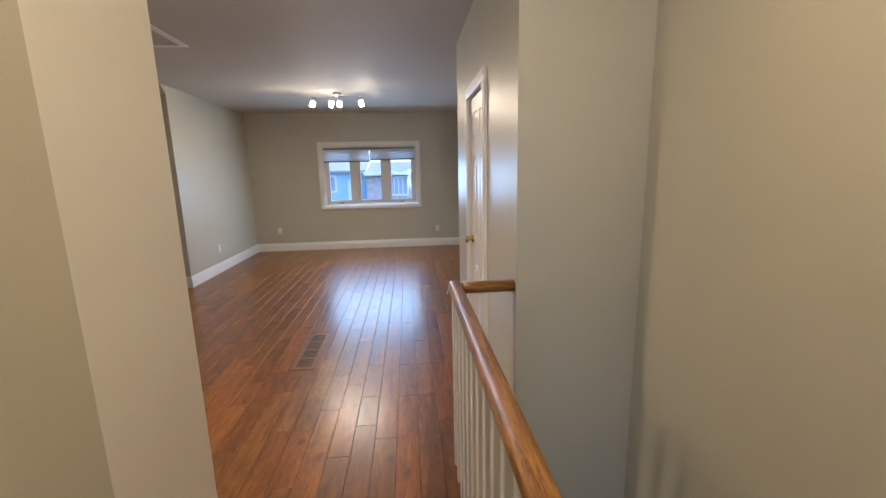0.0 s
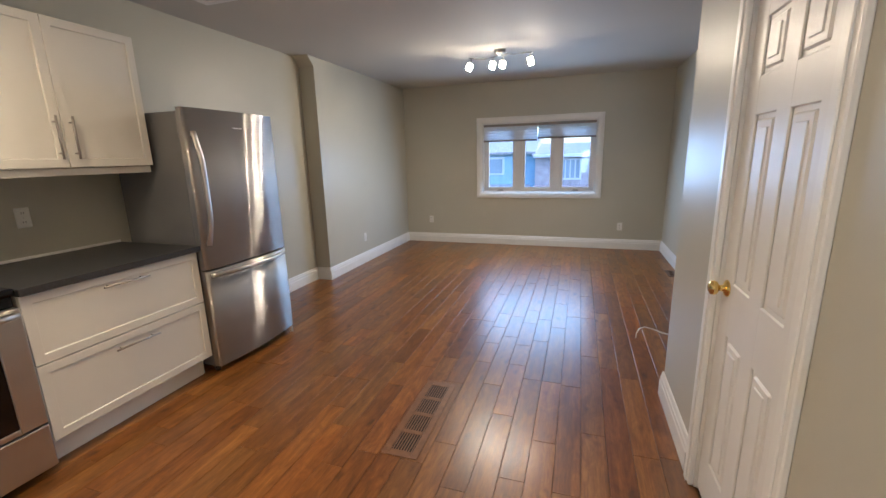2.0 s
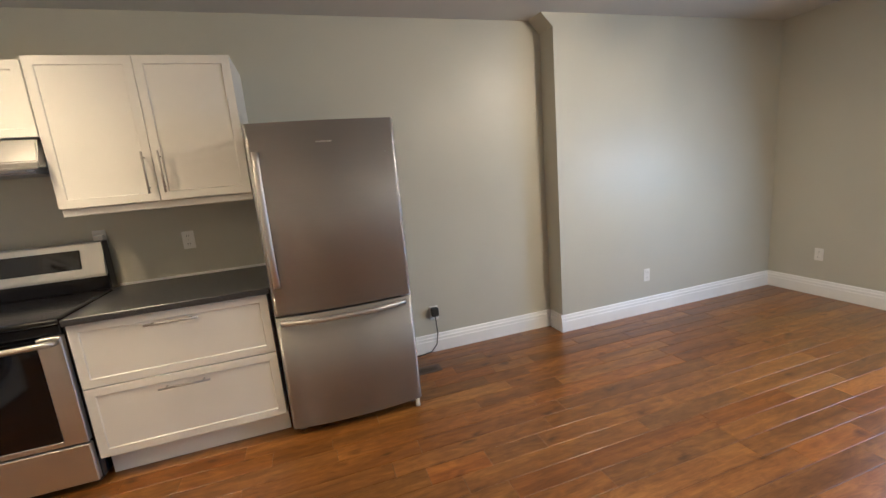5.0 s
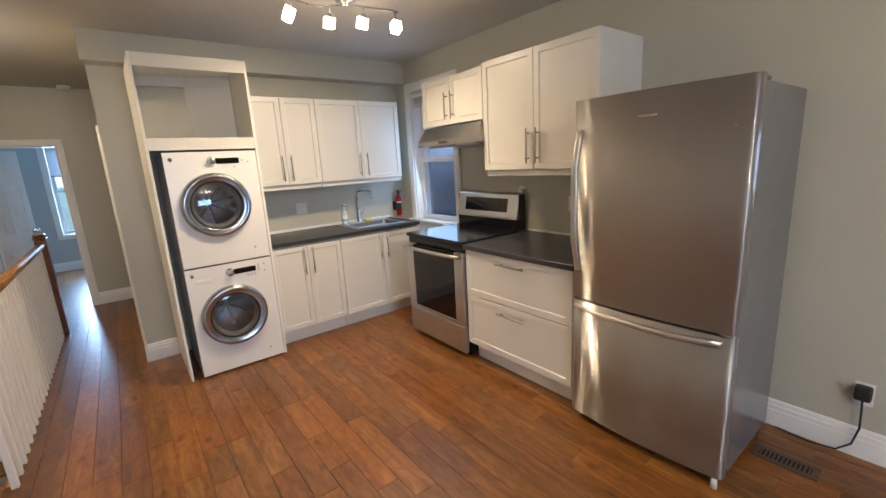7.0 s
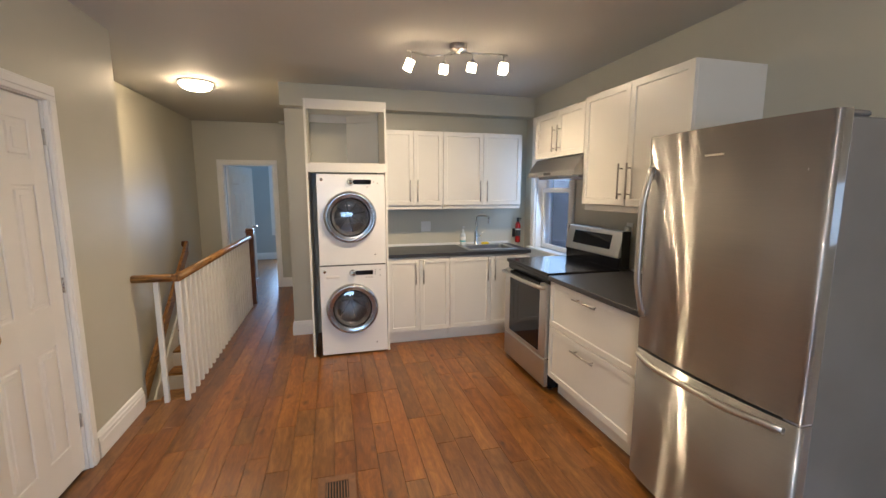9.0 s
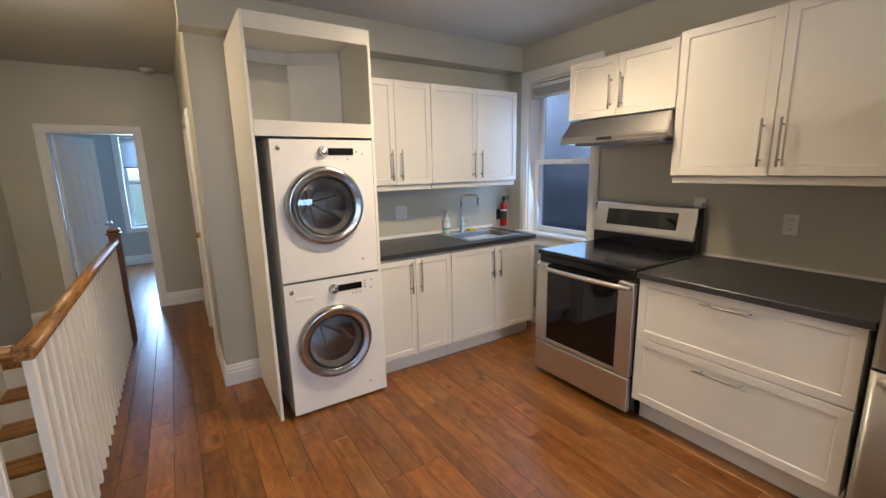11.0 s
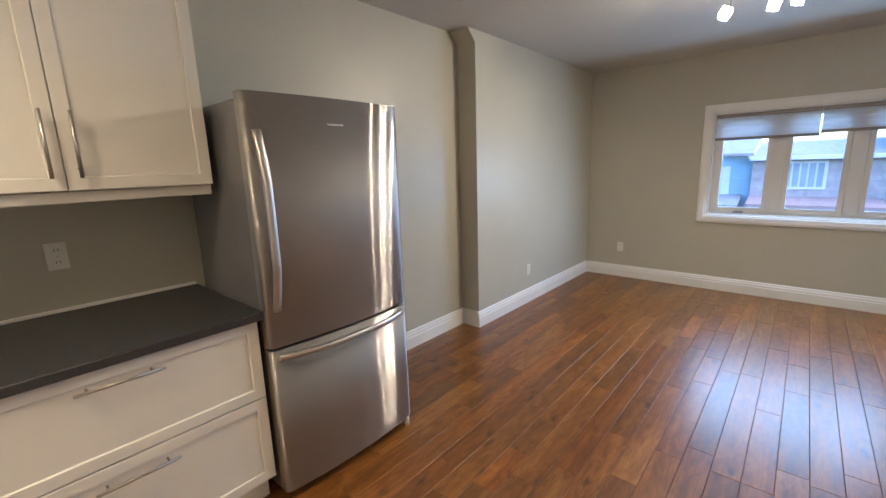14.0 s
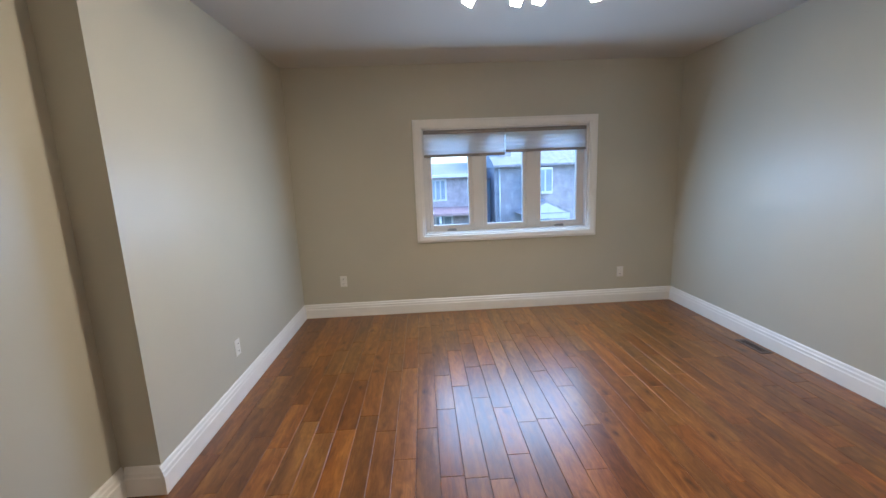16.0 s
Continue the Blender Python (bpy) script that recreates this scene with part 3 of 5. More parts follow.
# closet door: local x runs to world -y, the front faces -x
d1 = thing("door_1", pose(0.385, 3.14, 0, 0, 0, -90), "closed white six-panel closet door with brass knob", "door", kind="structure")
casing(d1, 0, 0.62, 1.975)
for a, b, z0, z1 in ((-0.0095, 0.002, 0, 1.984), (0.618, 0.6295, 0, 1.984), (0.002, 0.618, 1.972, 1.984)):
    part("jamb", bx(a, 0.001, z0, b, 0.10, z1), TRIM, d1)
s1 = panel_slab(d1, 0.606, 1.962, m=pose(0.007, 0.012, 0.006))
knob(s1, 0.056, 0.93)
for z in (0.25, 1.0, 1.75):
    part("hinge", rod(bmesh.new(), (0.610, -0.003, z), (0.610, -0.003, z + 0.08), 0.006), NICKEL, s1)

# hall's end: open bedroom door, hinged on the east jamb
d2 = thing("door_2", pose(0.61, -1.91, 0, 0, 0, 180), "white panelled bedroom door standing open", "door", kind="structure")
casing(d2, 0, 0.71, 1.93, w=0.07)
for a, b, z0, z1 in ((0.0, 0.012, 0, 1.93), (0.698, 0.71, 0, 1.93), (0.012, 0.698, 1.918, 1.93)):
    part("jamb", bx(a, 0.001, z0, b, 0.12, z1), TRIM, d2)
s2 = panel_slab(d2, 0.685, 1.91, m=pose(0.05, 0.125, 0.004, 0, 0, 70))
knob(s2, 0.63, 0.93, 0.0, NICKEL, "satin nickel knob")

# hall's west side: closed door with casing
d3 = thing("door_3", pose(-0.54, -0.83, 0, 0, 0, 90), "closed white panelled hallway door", "door", kind="structure")
casing(d3, 0, 0.74, 1.90, w=0.075)
s3 = panel_slab(d3, 0.734, 1.89, m=pose(0.003, 0.03, 0.006))
knob(s3, 0.07, 0.93)


# ---- windows ----
def bar_frame(parent, name, x0, z0, x1, z1, y0, y1, w, material, bevel=0.004):
    """Four bars of a rectangular frame in the x-z plane."""
    bm = bx(x0, y0, z0, x0 + w, y1, z1, bevel=bevel)
    box(bm, x1 - w, y0, z0, x1, y1, z1, bevel=bevel)
    box(bm, x0 + w, y0 + 0.001, z0, x1 - w, y1 - 0.001, z0 + w, bevel=bevel)
    box(bm, x0 + w, y0 + 0.001, z1 - w, x1 - w, y1 - 0.001, z1, bevel=bevel)
    return part(name, bm, material, parent)


# front window: local = world, room side at smaller y
w1 = thing("window_1", pose(-0.795, 8.05, 0), "wide white three-part casement window in moulded trim", "window", kind="structure")
hw = 0.87
for z0, z1, a, b in ((0.77, 2.03, -hw - 0.09, -hw), (0.77, 2.03, hw, hw + 0.09)):
    bm = bx(a, -0.022, z0, b, 0, z1, bevel=0.004)
    box(bm, a + 0.018, -0.030, z0 + 0.018, b - 0.018, -0.021, z1 - 0.018, bevel=0.004)
    part("casing", bm, TRIM, w1)
for z0, z1 in ((0.77, 0.86), (1.94, 2.03)):
    bm = bx(-hw, -0.0215, z0, hw, 0, z1, bevel=0.004)
    box(bm, -hw - 0.03, -0.0296, z0 + 0.018, hw + 0.03, -0.021, z1 - 0.018, bevel=0.004)
    part("casing", bm, TRIM, w1)
bm = bx(-hw + 0.0005, 0.0005, 0.8605, -hw + 0.014, 0.2, 1.9395)
box(bm, hw - 0.014, 0.0005, 0.8605, hw - 0.0005, 0.2, 1.9395)
box(bm, -hw + 0.014, 0.0005, 0.8605, hw - 0.014, 0.2, 0.874)
box(bm, -hw + 0.014, 0.0005, 1.926, hw - 0.014, 0.2, 1.9395)
part("jamb", bm, VINYL, w1)
bar_frame(w1, "window_frame", -hw + 0.014, 0.874, hw - 0.014, 1.926, 0.09, 0.17, 0.035, VINYL)
for x in (-0.292, 0.292):
    part("mullion", bx(x - 0.0565, 0.075, 0.895, x + 0.0565, 0.165, 1.905, bevel=0.004), VINYL, w1)
for i, x in enumerate((-0.584, 0.0, 0.584)):
    sash = bar_frame(w1, "sash", x - 0.236, 0.895, x + 0.236, 1.905, 0.085, 0.145, 0.042, VINYL)
    pn = part("pane", bx(x - 0.196, 0.118, 0.935, x + 0.196, 0.122, 1.865), PANE, sash)
    pn.visible_shadow = False
    if i != 1:
        bm = bx(x - 0.05, 0.045, 0.878, x + 0.05, 0.082, 0.892, bevel=0.004)
        rod(bm, (x - 0.03, 0.06, 0.895), (x + 0.045, 0.05, 0.897), 0.006)
        part("crank", bm, GREYP, w1, "grey casement crank handle")


def cell_blind(x0, x1, z0, z1, y, label):
    b = thing("window_blind", pose((x0 + x1) / 2, y, z0), label, "blind", "blinds in the front window")
    w = (x1 - x0) / 2
    # head rail takes the taupe to paint in the shade under the casing
    part("head_rail", bx(-w, -0.022, z1 - z0 - 0.035, w, 0.022, z1 - z0, bevel=0.004), RAILG, b, "head rail with its backlit shade put into a taupe colour")
    bm = bmesh.new()
    n = max(4, int((z1 - z0 - 0.06) / 0.019))
    zs = [0.024 + (z1 - z0 - 0.06) * i / n for i in range(n + 1)]
    for sgn in (-1, 1):
        rows = []
        for i, z in enumerate(zs):
            dy = 0.008 if i % 2 else 0.0115
            rows.append((bm.verts.new((-w + 0.004, sgn * dy, z)), bm.verts.new((w - 0.004, sgn * dy, z))))
        for a, c in zip(rows, rows[1:]):
            bm.faces.new((a[0], a[1], c[1], c[0]))
    part("fabric", bm, SHADE, b)
    part("bottom_rail", bx(-w, -0.018, 0, w, 0.018, 0.026, bevel=0.004), RAILG, b, "taupe bottom rail")


cell_blind(-1.645, -0.800, 1.655, 1.922, 8.085, "white cellular blind raised most of the way")
cell_blind(-0.792, 0.055, 1.680, 1.922, 8.085, "white cellular blind raised a little higher")

# kitchen sash window in the west wall; local x to world y, front faces +x
w2 = thing("window_2", pose(-3.2, 0.80, 0, 0, 0, 90), "white double-hung kitchen window with sill", "window", kind="structure")
for a, b in ((-0.085, 0), (0.70, 0.785)):
    bm = bx(a, -0.022, 0.90, b, 0, 2.245, bevel=0.004)
    box(bm, a + 0.02, -0.028, 0.90, b - 0.02, -0.021, 2.245, bevel=0.003)
    part("casing", bm, TRIM, w2)
part("casing", bx(-0.085, -0.024, 2.245, 0.785, 0, 2.335, bevel=0.005), TRIM, w2)
part("window_sill", bx(-0.11, -0.055, 0.868, 0.81, 0.05, 0.898, bevel=0.006), TRIM, w2)
part("apron", bx(-0.085, -0.02, 0.775, 0.785, 0, 0.866, bevel=0.005), TRIM, w2)
bm = bx(0.0005, 0.0005, 0.8985, 0.012, 0.2, 2.2395)
box(bm, 0.688, 0.0005, 0.8985, 0.6995, 0.2, 2.2395)
box(bm, 0.012, 0.0005, 2.225, 0.688, 0.2, 2.2395)
part("jamb", bm, VINYL, w2)
up = bar_frame(w2, "upper_sash", 0.012, 1.52, 0.688, 2.225, 0.12, 0.155, 0.045, VINYL)
lo = bar_frame(w2, "lower_sash", 0.012, 0.8985, 0.688, 1.56, 0.075, 0.115, 0.045, VINYL)
for z0, z1, y, s in ((1.56, 2.185, 0.137, up), (0.94, 1.52, 0.095, lo)):
    pn = part("pane", bx(0.05, y - 0.002, z0, 0.65, y + 0.002, z1), PANE, s)
    pn.visible_shadow = False
sc = part("screen", bx(0.03, 0.165, 0.90, 0.67, 0.167, 1.54), SCREEN, w2, "grey insect screen")
kb = thing("window_blind", pose(-3.235, 0.815, 2.10, 0, 0, 90), "off-white slatted blind drawn up to the top", "blind")
part("head_rail", bx(0, -0.02, 0.085, 0.67, 0.025, 0.12, bevel=0.004), VINYL, kb)
for i in range(7):
    part("slat", bx(0.005, -0.022, 0.016 + i * 0.0098, 0.665, 0.024, 0.019 + i * 0.0098), PANEL, kb)
part("bottom_rail", bx(0, -0.02, 0, 0.67, 0.022, 0.014, bevel=0.003), PANEL, kb)

# bedroom window
w3 = thing("window_3", pose(0.28, -4.9, 0, 0, 0, 180), "tall white bedroom sash window with a raised blind", "window", kind="structure")
for a, b in ((-0.08, 0), (0.78, 0.86)):
    part("casing", bx(a, -0.02, 0.54, b, 0, 2.18, bevel=0.005), TRIM, w3)
for a, b in ((0.54, 0.62), (2.10, 2.18)):
    part("casing", bx(0, -0.02, a, 0.78, 0, b, bevel=0.005), TRIM, w3)
for z0, z1, y in ((1.34, 2.09, 0.10), (0.63, 1.38, 0.06)):
    s = bar_frame(w3, "sash", 0.01, z0, 0.77, z1, y, y + 0.035, 0.045, VINYL)
    pn = part("pane", bx(0.05, y + 0.016, z0 + 0.04, 0.73, y + 0.020, z1 - 0.04), PANE, s)
    pn.visible_shadow = False
bb = thing("window_blind", pose(0.27, -4.925, 1.60, 0, 0, 180), "white pleated blind drawn halfway down", "blind")
part("fabric", bx(0.012, 0.0, 0.02, 0.748, 0.01, 0.46), SHADE, bb)
part("bottom_rail", bx(0.01, -0.006, 0, 0.75, 0.016, 0.02, bevel=0.003), RAILG, bb)
part("head_rail", bx(0.01, -0.01, 0.46, 0.75, 0.02, 0.49, bevel=0.003), VINYL, bb)

# attic hatch in the ceiling
ht = thing("ceiling_hatch", pose(-2.335, 3.655, H), "white attic hatch with trim in the ceiling", "hatch", kind="structure")
for a, b, c, d in ((-0.415, -0.275, -0.365, 0.275), (0.365, -0.275, 0.415, 0.275), (-0.365, -0.275, 0.365, -0.225), (-0.365, 0.225, 0.365, 0.275)):
    part("trim", bx(a, b, -0.016, c, d, 0.0, bevel=0.003), TRIM, ht)
part("panel", bx(-0.365, -0.225, -0.006, 0.365, 0.225, 0.0), CEIL, ht)


# ---- outdoors ----
tagged(part("ground", bx(-400, -400, -3.5, 400, 700, -3.2), GRASS), "dull lawn and yards below the windows", "ground", "", "structure")
tagged(part("road", bx(-120, 17.5, -3.2, 120, 24.5, -3.17), ASPHALT), "grey street in front of the house", "road", "", "structure")


def far_window(parent, x, z, w, h, lights, y=0.0):
    """A white-framed window of a house over the street; front at -y."""
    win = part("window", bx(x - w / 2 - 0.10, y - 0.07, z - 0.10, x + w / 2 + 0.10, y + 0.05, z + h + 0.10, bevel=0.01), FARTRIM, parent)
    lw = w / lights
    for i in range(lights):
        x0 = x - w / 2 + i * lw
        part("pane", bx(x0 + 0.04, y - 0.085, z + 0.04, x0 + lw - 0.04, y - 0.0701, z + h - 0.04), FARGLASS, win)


def gable(bm, x0, x1, y0, y1, z0, z1):
    """A roof with its ridge along y."""
    xm = (x0 + x1) / 2
    v = [bm.verts.new(p) for p in ((x0, y0, z0), (x1, y0, z0), (xm, y0, z1), (x0, y1, z0), (x1, y1, z0), (xm, y1, z1))]
    for f in ((0, 1, 2), (5, 4, 3), (0, 2, 5, 3), (1, 4, 5, 2), (0, 3, 4, 1)):
        bm.faces.new([v[i] for i in f])
    bmesh.ops.recalc_face_normals(bm, faces=bm.faces)
    return bm


def shed(bm, x0, x1, y0, y1, z0, z1):
    """A roof that rises from y0 to y1."""
    v = [bm.verts.new(p) for p in ((x0, y0, z0), (x1, y0, z0), (x0, y1, z1), (x1, y1, z1), (x0, y0, z0 - 0.15), (x1, y0, z0 - 0.15), (x0, y1, z0 - 0.15), (x1, y1, z0 - 0.15))]
    for f in ((0, 1, 3, 2), (4, 6, 7, 5), (0, 4, 5, 1), (2, 3, 7, 6), (0, 2, 6, 4), (1, 5, 7, 3)):
        bm.faces.new([v[i] for i in f])
    bmesh.ops.recalc_face_normals(bm, faces=bm.faces)
    return bm


ha = thing("house", pose(-0.9, 32, -3.2), "red brick house with five-light window and red porch roof, haze mixed into its colours", "house", "houses over the street")
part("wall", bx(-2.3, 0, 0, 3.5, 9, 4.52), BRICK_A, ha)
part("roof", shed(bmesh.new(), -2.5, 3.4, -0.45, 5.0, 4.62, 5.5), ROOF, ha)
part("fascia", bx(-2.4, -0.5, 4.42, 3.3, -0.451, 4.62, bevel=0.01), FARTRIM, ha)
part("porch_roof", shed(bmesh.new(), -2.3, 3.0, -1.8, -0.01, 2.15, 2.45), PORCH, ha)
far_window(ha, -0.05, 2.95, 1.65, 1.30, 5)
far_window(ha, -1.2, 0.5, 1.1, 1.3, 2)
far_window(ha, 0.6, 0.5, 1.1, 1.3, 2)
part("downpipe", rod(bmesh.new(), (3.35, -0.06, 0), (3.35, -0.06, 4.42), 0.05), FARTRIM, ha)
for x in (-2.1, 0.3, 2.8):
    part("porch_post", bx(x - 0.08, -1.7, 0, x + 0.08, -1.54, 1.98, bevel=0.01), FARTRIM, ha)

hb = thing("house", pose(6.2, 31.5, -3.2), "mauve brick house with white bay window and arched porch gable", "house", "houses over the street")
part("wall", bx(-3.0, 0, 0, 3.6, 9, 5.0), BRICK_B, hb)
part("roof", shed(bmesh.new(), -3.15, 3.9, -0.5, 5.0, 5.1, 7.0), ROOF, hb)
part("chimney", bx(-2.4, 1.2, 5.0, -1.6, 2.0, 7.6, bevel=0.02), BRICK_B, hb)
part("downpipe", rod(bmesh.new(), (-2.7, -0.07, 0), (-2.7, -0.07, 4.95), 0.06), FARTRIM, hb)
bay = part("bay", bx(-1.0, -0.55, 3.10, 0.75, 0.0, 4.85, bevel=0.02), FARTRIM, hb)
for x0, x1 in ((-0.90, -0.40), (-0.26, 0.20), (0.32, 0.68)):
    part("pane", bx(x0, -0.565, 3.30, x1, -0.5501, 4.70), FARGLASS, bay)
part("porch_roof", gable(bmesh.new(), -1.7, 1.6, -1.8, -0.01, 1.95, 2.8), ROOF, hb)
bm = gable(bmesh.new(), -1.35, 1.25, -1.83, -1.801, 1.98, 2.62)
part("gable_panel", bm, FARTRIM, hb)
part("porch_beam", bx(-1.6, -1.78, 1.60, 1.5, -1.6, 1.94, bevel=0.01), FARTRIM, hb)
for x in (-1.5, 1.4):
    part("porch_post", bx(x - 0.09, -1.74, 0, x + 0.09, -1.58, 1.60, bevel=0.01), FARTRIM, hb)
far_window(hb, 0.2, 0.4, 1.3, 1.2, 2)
# added filler block; its blue siding stands for the shade of the alley
hd_ = thing("house_annex", pose(2.7, 33.4, -3.2), "narrow blue-grey wall added in place of the shaded alley between two houses", "house", "houses over the street")
part("wall", bx(-0.085, 0, 0, 0.485, 6, 4.1), SIDING, hd_)
part("roof", bx(-0.09, -0.15, 4.11, 0.49, 6.1, 4.25, bevel=0.01), ROOF, hd_)

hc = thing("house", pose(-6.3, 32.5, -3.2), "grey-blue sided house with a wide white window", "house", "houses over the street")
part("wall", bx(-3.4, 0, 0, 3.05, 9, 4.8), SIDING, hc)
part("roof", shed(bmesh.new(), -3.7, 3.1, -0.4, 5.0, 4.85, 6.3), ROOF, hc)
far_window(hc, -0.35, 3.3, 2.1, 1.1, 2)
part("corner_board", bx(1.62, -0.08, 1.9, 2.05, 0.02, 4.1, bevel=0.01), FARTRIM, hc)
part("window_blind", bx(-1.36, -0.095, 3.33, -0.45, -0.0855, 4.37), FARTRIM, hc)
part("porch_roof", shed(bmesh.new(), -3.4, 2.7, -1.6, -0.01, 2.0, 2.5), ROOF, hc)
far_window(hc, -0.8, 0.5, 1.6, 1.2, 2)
for cx, m, hgt in ((-13.5, BRICK_B, 5.2), (-20.5, BRICK_A, 5.0), (13.4, BRICK_A, 5.0), (20.5, SIDING, 5.4)):
    hx = thing("house", pose(cx, 32.2, -3.2), "plain two-storey street house with white windows", "house", "houses over the street")
    part("wall", bx(-3.2, 0, 0, 3.2, 9, hgt), m, hx)
    part("roof", shed(bmesh.new(), -3.5, 3.5, -0.4, 5.0, hgt + 0.1, hgt + 1.8), ROOF, hx)
    for x in (-1.3, 1.3):
        far_window(hx, x, 2.9, 0.9, 1.5, 1)
        far_window(hx, x, 0.5, 1.2, 1.3, 2)

nh = thing("neighbour_house", pose(-5.6, 2, -3.2), "dark brick side of the house next door, tinted with sky blue", "house")
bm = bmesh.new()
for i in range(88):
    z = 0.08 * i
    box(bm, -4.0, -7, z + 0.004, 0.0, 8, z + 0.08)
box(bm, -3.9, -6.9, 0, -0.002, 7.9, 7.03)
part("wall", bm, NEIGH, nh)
part("roof", bx(-4.2, -7.2, 7.05, 0.12, 8.2, 7.19, bevel=0.02), ROOF, nh)


# ---- stairs and railing ----
RISE, RUN, TOP = 0.19, 0.235, -0.85
st = thing("staircase", pose(0.57, TOP, 0), "descending stairs with oak treads and white risers", "stairs")
for i in range(1, 12):
    y0, z = (i - 1) * RUN, -RISE * i
    part("tread", bx(-0.425, y0 - 0.02, z - 0.03, 0.382, y0 + RUN + 0.005, z, bevel=0.008), OAKX, st)
    part("riser", bx(-0.425, y0 - 0.002, z + 0.001, 0.382, y0 + 0.014, z + RISE - 0.031), TRIM, st)
part("landing", bx(-0.425, 11 * RUN, -2.30, 0.382, 11 * RUN + 0.02, -2.10), OAKX, st)
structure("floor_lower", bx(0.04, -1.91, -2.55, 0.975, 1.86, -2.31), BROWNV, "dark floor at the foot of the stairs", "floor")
structure("wall_stair_south", bx(0.135, -0.95, -2.5, 0.975, -0.87, -0.27), WALL, "greige wall under the top landing", "wall")
nz = bx(0.115, -0.86, -0.035, 0.15, 1.775, 0.004, bevel=0.006)
box(nz, 0.15, 1.745, -0.035, 0.384, 1.775, 0.004, bevel=0.006)
box(nz, 0.15, -0.89, -0.035, 0.974, -0.85, 0.004, bevel=0.006)
structure("trim", nz, OAKY, "oak nosing round the stair opening", "trim")
fa = bx(0.131, -0.84, -0.262, 0.143, 1.765, -0.036)
box(fa, 0.143, 1.757, -0.262, 0.384, 1.7595, -0.036)
structure("trim_fascia", fa, TRIM, "white fascia board below the floor's edge", "trim")

bm = bmesh.new()
vs = [bm.verts.new((x, y, z)) for x in (0.953, 0.9745) for y, z in ((-0.85, -0.30), (1.755, -2.405), (1.755, -1.985), (-0.85, 0.12))]
for f in ((0, 1, 2, 3), (7, 6, 5, 4), (0, 4, 5, 1), (1, 5, 6, 2), (2, 6, 7, 3), (3, 7, 4, 0)):
    bm.faces.new([vs[k] for k in f])
bmesh.ops.recalc_face_normals(bm, faces=bm.faces)
structure("trim_skirt", bm, TRIM, "white skirt board sloping along the stair wall", "trim")

rl = thing("stair_railing", pose(0.108, 1.80, 0), "white-spindled stair railing with oak handrail and newel", "railing")


def rail_bar(a, b, w=0.062, h=0.05):
    """A handrail with a rounded crown between two points on its underside's middle line."""
    prof = ((-w / 2 * 0.7, 0), (w / 2 * 0.7, 0), (w / 2, h * 0.35), (w / 2, h * 0.62), (w / 2 * 0.72, h * 0.92), (w / 2 * 0.3, h), (-w / 2 * 0.3, h), (-w / 2 * 0.72, h * 0.92), (-w / 2, h * 0.62), (-w / 2, h * 0.35))
    a, b = Vector(a), Vector(b)
    d = (b - a).normalized()
    side = d.cross(Vector((0, 0, 1))).normalized()
    upv = side.cross(d)
    bm = bmesh.new()
    ra = [bm.verts.new(a + side * u + upv * v) for u, v in prof]
    rb = [bm.verts.new(b + side * u + upv * v) for u, v in prof]
    for i in range(len(prof)):
        j = (i + 1) % len(prof)
        bm.faces.new((ra[i], ra[j], rb[j], rb[i])).smooth = True
    bm.faces.new(ra)
    bm.faces.new(list(reversed(rb)))
    bmesh.ops.recalc_face_normals(bm, faces=bm.faces)
    return bm


part("handrail", rail_bar((0, 0.031, 0.900), (0, -2.70, 0.900)), OAKY, rl, "golden oak handrail")
part("handrail", rail_bar((0.0315, 0, 0.900), (0.276, 0, 0.900)), OAKX, rl, "short golden oak return rail")
SP = bx(-0.016, -0.016, 0.0, 0.016, 0.016, 0.901, bevel=0.003)
first = part("baluster", SP, TRIM, rl)
for i in range(1, 23):
    o = new("baluster", first.data)
    o.parent = rl
    o.location = (0, -0.115 * i, 0)
o = new("baluster", first.data)
o.parent = rl
o.location = (0.135, 0, 0)
bm = bx(-0.042, -2.772, 0, 0.042, -2.688, 0.985, bevel=0.005)
box(bm, -0.055, -2.785, 0.985, 0.055, -2.675, 1.003, bevel=0.006)
box(bm, -0.046, -2.776, 1.003, 0.046, -2.684, 1.040, bevel=0.012, seg=2)
part("newel_post", bm, OAKZ, rl, "dark oak square newel post")

hr = thing("wall_handrail", pose(0.975, -1.06, 0), "oak wall handrail following the stairs down", "handrail")
bm = bmesh.new()
ends = ((0.0, 0.88, 0.71), (2.5, -1.14, -1.31))
vs = [bm.verts.new((x, y, z)) for y, z1, z0 in ends for x, z in ((-0.082, z0), (-0.046, z0), (-0.046, z1), (-0.082, z1))]
for f in ((0, 1, 2, 3), (7, 6, 5, 4), (0, 4, 5, 1), (1, 5, 6, 2), (2, 6, 7, 3), (3, 7, 4, 0)):
    bm.faces.new([vs[k] for k in f])
bmesh.ops.recalc_face_normals(bm, faces=bm.faces)
bmesh.ops.bevel(bm, geom=list(bm.edges), offset=0.008, segments=2, affect="EDGES")
part("handrail", bm, OAKY, hr)
part("end_block", bx(-0.080, -0.035, 0.80, -0.004, 0.012, 0.875, bevel=0.008), OAKZ, hr)
for y in (0.12, 1.1, 2.2):
    z = 0.75 - y * 0.808
    bm = rod(bmesh.new(), (-0.065, y, z + 0.004), (-0.05, y, z - 0.05), 0.006)
    rod(bm, (-0.05, y, z - 0.05), (-0.001, y, z - 0.06), 0.006)
    rod(bm, (-0.006, y, z - 0.06), (0.0, y, z - 0.06), 0.025)
    part("bracket", bm, NICKEL, hr)


